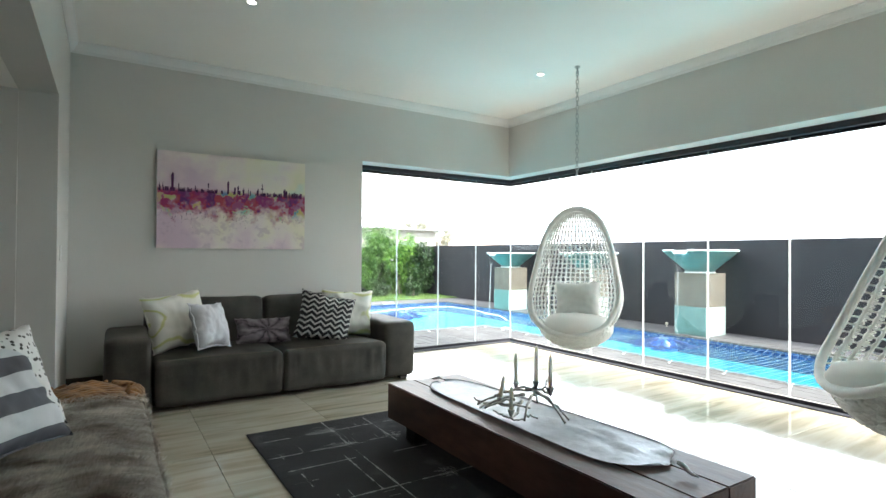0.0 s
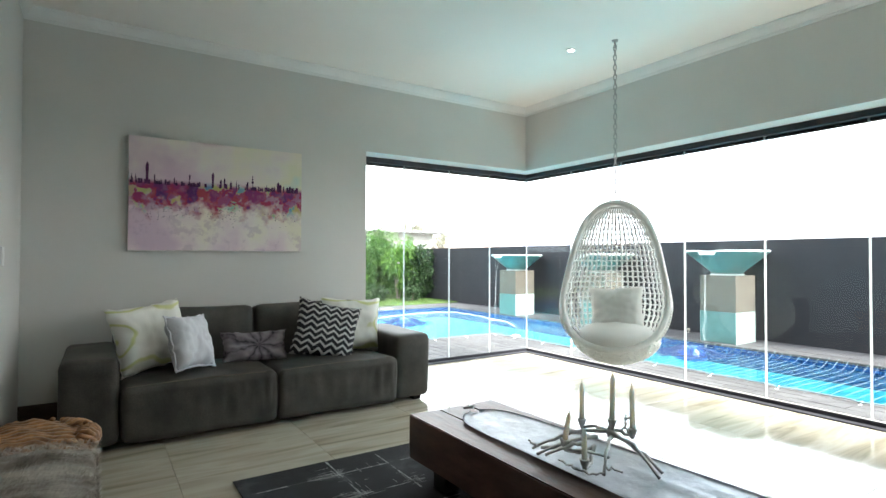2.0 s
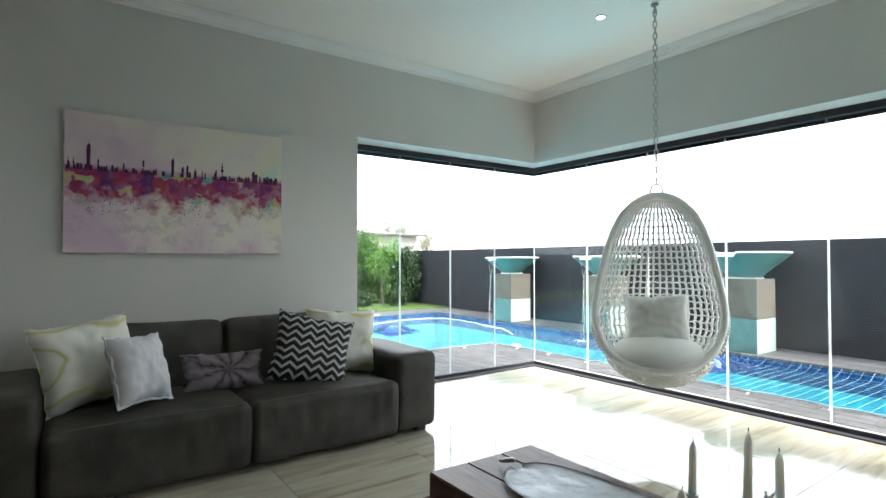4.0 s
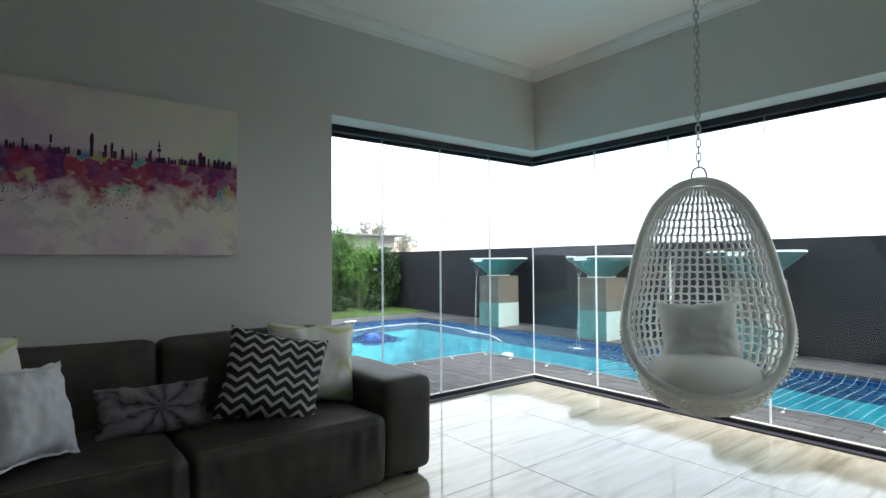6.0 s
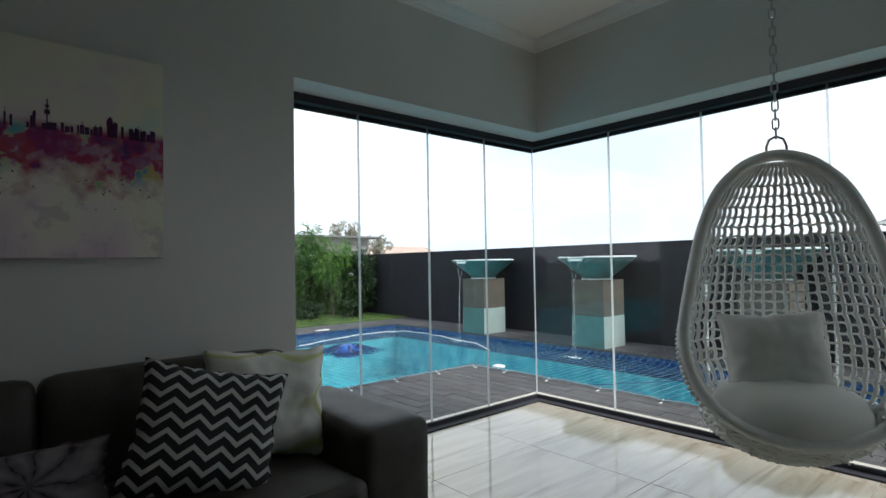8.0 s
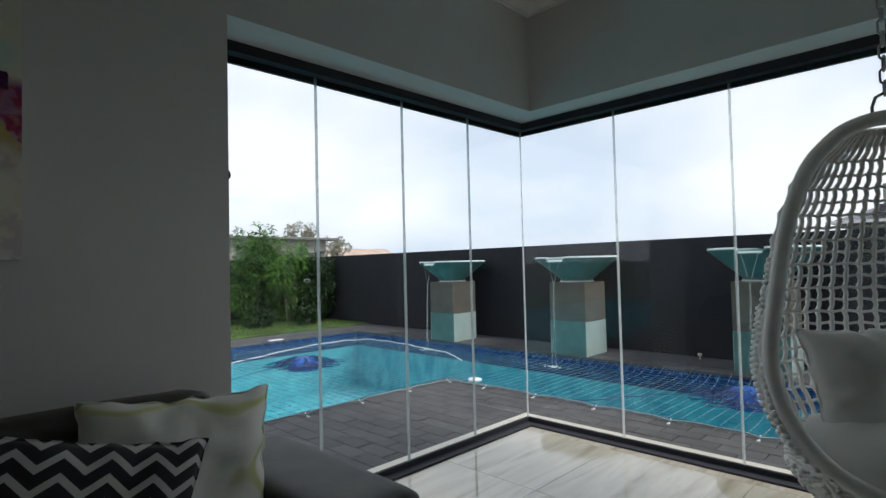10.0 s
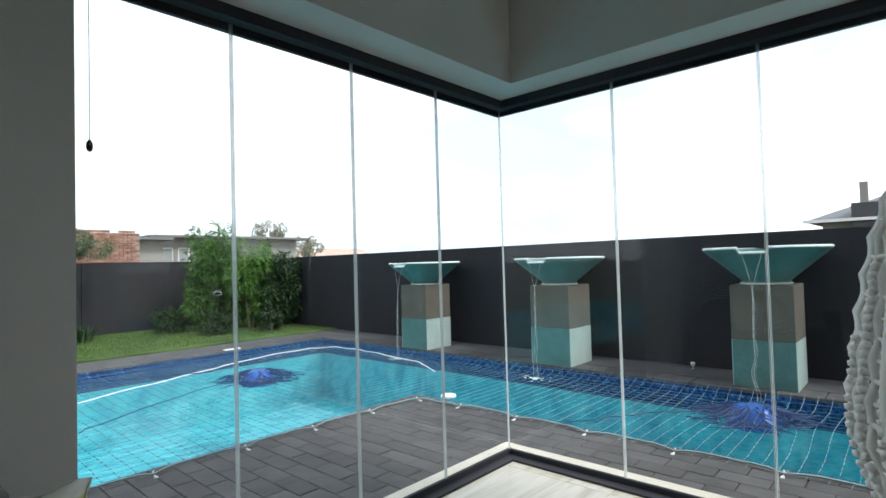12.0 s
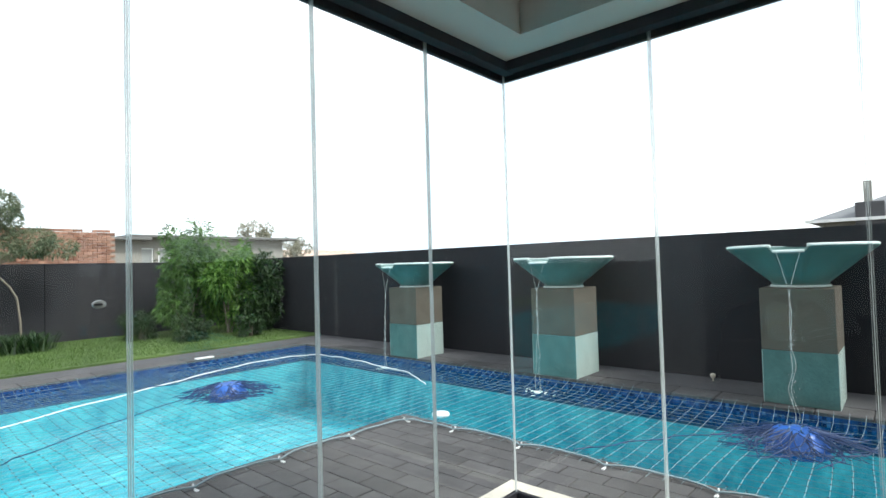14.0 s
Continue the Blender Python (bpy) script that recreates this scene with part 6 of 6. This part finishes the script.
def gable_house(name, label, x0, x1, y0, y1, eave, ridge, roofmat, along_x=True):
    h = thing(name, label, "house")
    part("wall", boxes((x0, y0, DECK, x1, y1, eave)), RENDERPLASTER, h)
    bm = bmesh.new()
    o = 0.5
    if along_x:
        yc = (y0 + y1) / 2
        a = [(x0 - o, y0 - o, eave - 0.1), (x0 - o, yc, ridge), (x0 - o, y1 + o, eave - 0.1)]
        b = [(x1 + o, p[1], p[2]) for p in a]
    else:
        xc = (x0 + x1) / 2
        a = [(x0 - o, y0 - o, eave - 0.1), (xc, y0 - o, ridge), (x1 + o, y0 - o, eave - 0.1)]
        b = [(p[0], y1 + o - (3.2 if i == 1 else 0), p[2]) for i, p in enumerate(a)]
    va, vb = [bm.verts.new(p) for p in a], [bm.verts.new(p) for p in b]
    bm.faces.new((va[0], vb[0], vb[1], va[1]))
    bm.faces.new((va[1], vb[1], vb[2], va[2]))
    bm.faces.new(va)
    bm.faces.new(vb[::-1])
    bm.faces.new((va[0], va[2], vb[2], vb[0]))
    part("roof", bm, roofmat, h)
    return h


gr = gable_house("neighbour_house", "beige house with pale grey roof and chimney beyond wall", 25, 33, -6, 6.6, 2.55, 3.9, ROOFGREY, False)
part("fascia", boxes((24.45, -6.4, 2.40, 24.52, 7.1, 2.5)), TRIM, gr, "pale gutter")
ch = part("chimney", boxes((24.55, 5.0, 1.5, 25.4, 5.75, 3.0), bevel=0.02), COPING, gr, "grey plastered chimney")
part("flue", boxes((24.8, 5.3, 3.0, 25.02, 5.52, 3.7), bevel=0.01), RENDERPLASTER, ch)
tan = gable_house("neighbour_house", "distant house with a tan tiled roof and dark gable", 25.8, 32.3, 39.5, 44.5, 2.0, 2.95, ROOFTAN, True)
bm = bmesh.new()
ga, gb = [[bm.verts.new((x, y, z)) for y, z in ((39.15, 1.95), (42.0, 2.9), (44.85, 1.95))] for x in (25.20, 25.28)]
bm.faces.new(ga[::-1])
bm.faces.new(gb)
for i in range(3):
    bm.faces.new((ga[i], ga[(i + 1) % 3], gb[(i + 1) % 3], gb[i]))
part("gable", bm, BARK, tan, "dark brown boarded gable end")


def far_tree(x, y, h, w, seed):
    t = thing("tree", "distant thin-leaved brownish green tree", "tree", "distant trees", m=pose(x, y, 0))
    rnd = random.Random(seed)
    bm = bmesh.new()
    tube(bm, [(0, 0, 0), (0.05, 0, h * 0.4), (0, 0, h * 0.8)], [0.16, 0.11, 0.04], 7)
    part("trunk", bm, BARK, t)
    cl, bm = [], bmesh.new()
    for k in range(11):
        a, r = rnd.uniform(0, math.tau), w * rnd.uniform(0.1, 0.8)
        z = h * rnd.uniform(0.62, 0.93)
        cl.append((r * math.cos(a), r * math.sin(a), z, w * 0.3, w * 0.3, h * 0.09))
        tube(bm, [(0, 0, h * 0.45), (r * 0.6 * math.cos(a), r * 0.6 * math.sin(a), z * 0.85), (r * math.cos(a), r * math.sin(a), z)], [0.05, 0.03, 0.012], 5)
    part("limbs", bm, BARK, t)
    leaf_cloud("crown", cl, 2400, 0.10, 0.24, FARLEAF, t, seed)


far_tree(15.2, 26.4, 3.5, 0.9, 51)
far_tree(18.9, 29.1, 3.1, 0.75, 52)


# ---- pieces of floor, deck and pool edge ----
TS = 0.89
bm = boxes((0.0015, 0.0015, -0.01, TS - 0.0015, TS - 0.0015, 0.0), bevel=0.0015, seg=1)
tile_mesh = mesh_of("tile", bm, TILE)
cut = {}
for i in range(-5, 6):
    for j in range(-9, 3):
        x, y = 0.69 + i * TS, 4.49 + j * TS
        x1, y1 = min(x + TS, GX - 0.088), min(y + TS, GY - 0.088)
        if x1 - x < 0.05 or y1 - y < 0.05 or y < SY - 0.6:
            continue
        if x1 - x > TS - 0.01 and y1 - y > TS - 0.01:
            me = tile_mesh
        else:
            key = (round(x1 - x, 3), round(y1 - y, 3))
            if key not in cut:
                cut[key] = mesh_of("tile", boxes((0.0015, 0.0015, -0.01, key[0] - 0.0015, key[1] - 0.0015, 0.0), bevel=0.0015, seg=1), TILE)
            me = cut[key]
        piece("tile", me, floor, pose(x, y, 0))

# deck pavers in running bond, rows along y
deck = setting("pavement_deck", "dark slate-grey paver deck beside the pool", "pavement")
part("joint_bed", boxes((-9, GY + 0.152, DECK - 0.06, GX + 0.152, PY0 - 0.002, DECK - 0.012), (GX + 0.152, -9, DECK - 0.06, PX0 - 0.002, PY0 - 0.002, DECK - 0.012)), JOINT, deck, "dark sand joints")
PL, PWD = 0.30, 0.1485
rnd = random.Random(3)
shapes = {}


def paver(w, d):
    key = (round(w, 2), round(d, 2))
    if key not in shapes:
        shapes[key] = mesh_of("paver", boxes((0.003, 0.003, -0.03, key[0] - 0.003, key[1] - 0.003, 0.0), bevel=0.004, seg=1), PAVER)
    return shapes[key]


extra = bmesh.new()
x, row = 6.274, 0
while x > -5.0:
    x0 = x - PWD
    y0 = GY + 0.172 if x0 < GX + 0.152 else -2.5
    y = PY0 - 0.002 + (PL * (0.5 if row % 2 else 0.0))
    while y > y0 + 0.03:
        a, b = max(y0, y - PL), min(y, PY0 - 0.002)
        lift = rnd.uniform(-0.002, 0.0015)
        if b - a > 0.04:
            if x0 > 2.6 and a > 2.8:
                piece("paver", paver(min(PWD, PX0 - 0.002 - x0), b - a), deck, pose(x0, a, DECK + lift, rnd.gauss(0, 0.18), rnd.gauss(0, 0.18)))
            else:
                box(extra, x0 + 0.002, a + 0.002, DECK - 0.03, min(x0 + PWD, PX0 - 0.002) - 0.002, b - 0.002, DECK + lift)
        y -= PL
    x -= PWD
    row += 1
part("paver_rest", extra, PAVER, deck)["kind"] = "stuff"

# coping stones round the far edges of the pool
cop = mesh_of("coping_stone", boxes((0.003, 0.0, -0.04, 0.397, 0.30, 0.0), bevel=0.008, seg=1), PAVER)
edge = setting("pavement_coping", "grey coping stones round the pool", "pavement")
for k in range(38):
    piece("coping_stone", cop, edge, pose(PX1 + 0.3 - 0.4 * k - 0.4, PY1 - 0.002, DECK + 0.001))
for k in range(30):
    piece("coping_stone", cop, edge, pose(PX1 + 0.298, PY1 - 0.01 - 0.4 * k - 0.4, DECK + 0.001, 0, 0, 90))

# blue mosaic band at the waterline
band = setting("trim_mosaic", "blue glass mosaic band at the waterline", "tiles")
MT = 0.03
one = mesh_of("mosaic_tile", boxes((0.0015, -0.006, 0.0015, MT - 0.0015, 0.0, MT - 0.0015)), MOSAIC)
part("backing", boxes((-3, PY1 - 0.0025, -0.33, PX1 - 0.004, PY1 - 0.001, DECK - 0.033), (PX1 - 0.0025, 0, -0.33, PX1 - 0.001, PY1 - 0.003, DECK - 0.033)), MOSAICGROUT, band)
count = 0
rest_v = bmesh.new()
for r in range(8):
    z = DECK - 0.034 - MT * (r + 1)
    for k in range(390):
        x = PX1 - 0.008 - MT * (k + 1)
        if x < -3:
            break
        if r < 2 and x > 7.0:
            piece("mosaic_tile", one, band, pose(x, PY1 - 0.003, z))
        else:
            box(rest_v, x + 0.0015, PY1 - 0.009, z + 0.0015, x + MT - 0.0015, PY1 - 0.003, z + MT - 0.0015)
    for k in range(424):
        y = PY1 - 0.012 - MT * (k + 1)
        if r < 2 and y > 9.6:
            piece("mosaic_tile", one, band, pose(PX1 - 0.003, y + MT, z, 0, 0, -90))
        else:
            box(rest_v, PX1 - 0.009, y + 0.0015, z + 0.0015, PX1 - 0.003, y + MT - 0.0015, z + MT - 0.0015)
part("mosaic_rest", rest_v, MOSAIC, band)["kind"] = "stuff"

# bricks of the unfinished building
bmesh_brick = mesh_of("brick", boxes((0.006, -0.012, 0.005, 0.226, 0.06, 0.075), bevel=0.004, seg=1), BRICK)
rows_b = 0
z = 1.50
while z < BZ - 0.08:
    x = BX1 - 0.232 - (0.116 if rows_b % 2 else 0)
    while x > 4.2:
        if z > BZ - 0.17 and rnd.random() < 0.12:
            x -= 0.232
            continue
        piece("brick", bmesh_brick, unf, pose(x, 0.0 + rnd.uniform(-0.006, 0.008), z, 0, rnd.gauss(0, 0.5), rnd.gauss(0, 0.4)))
        x -= 0.232
    z += 0.081
    rows_b += 1
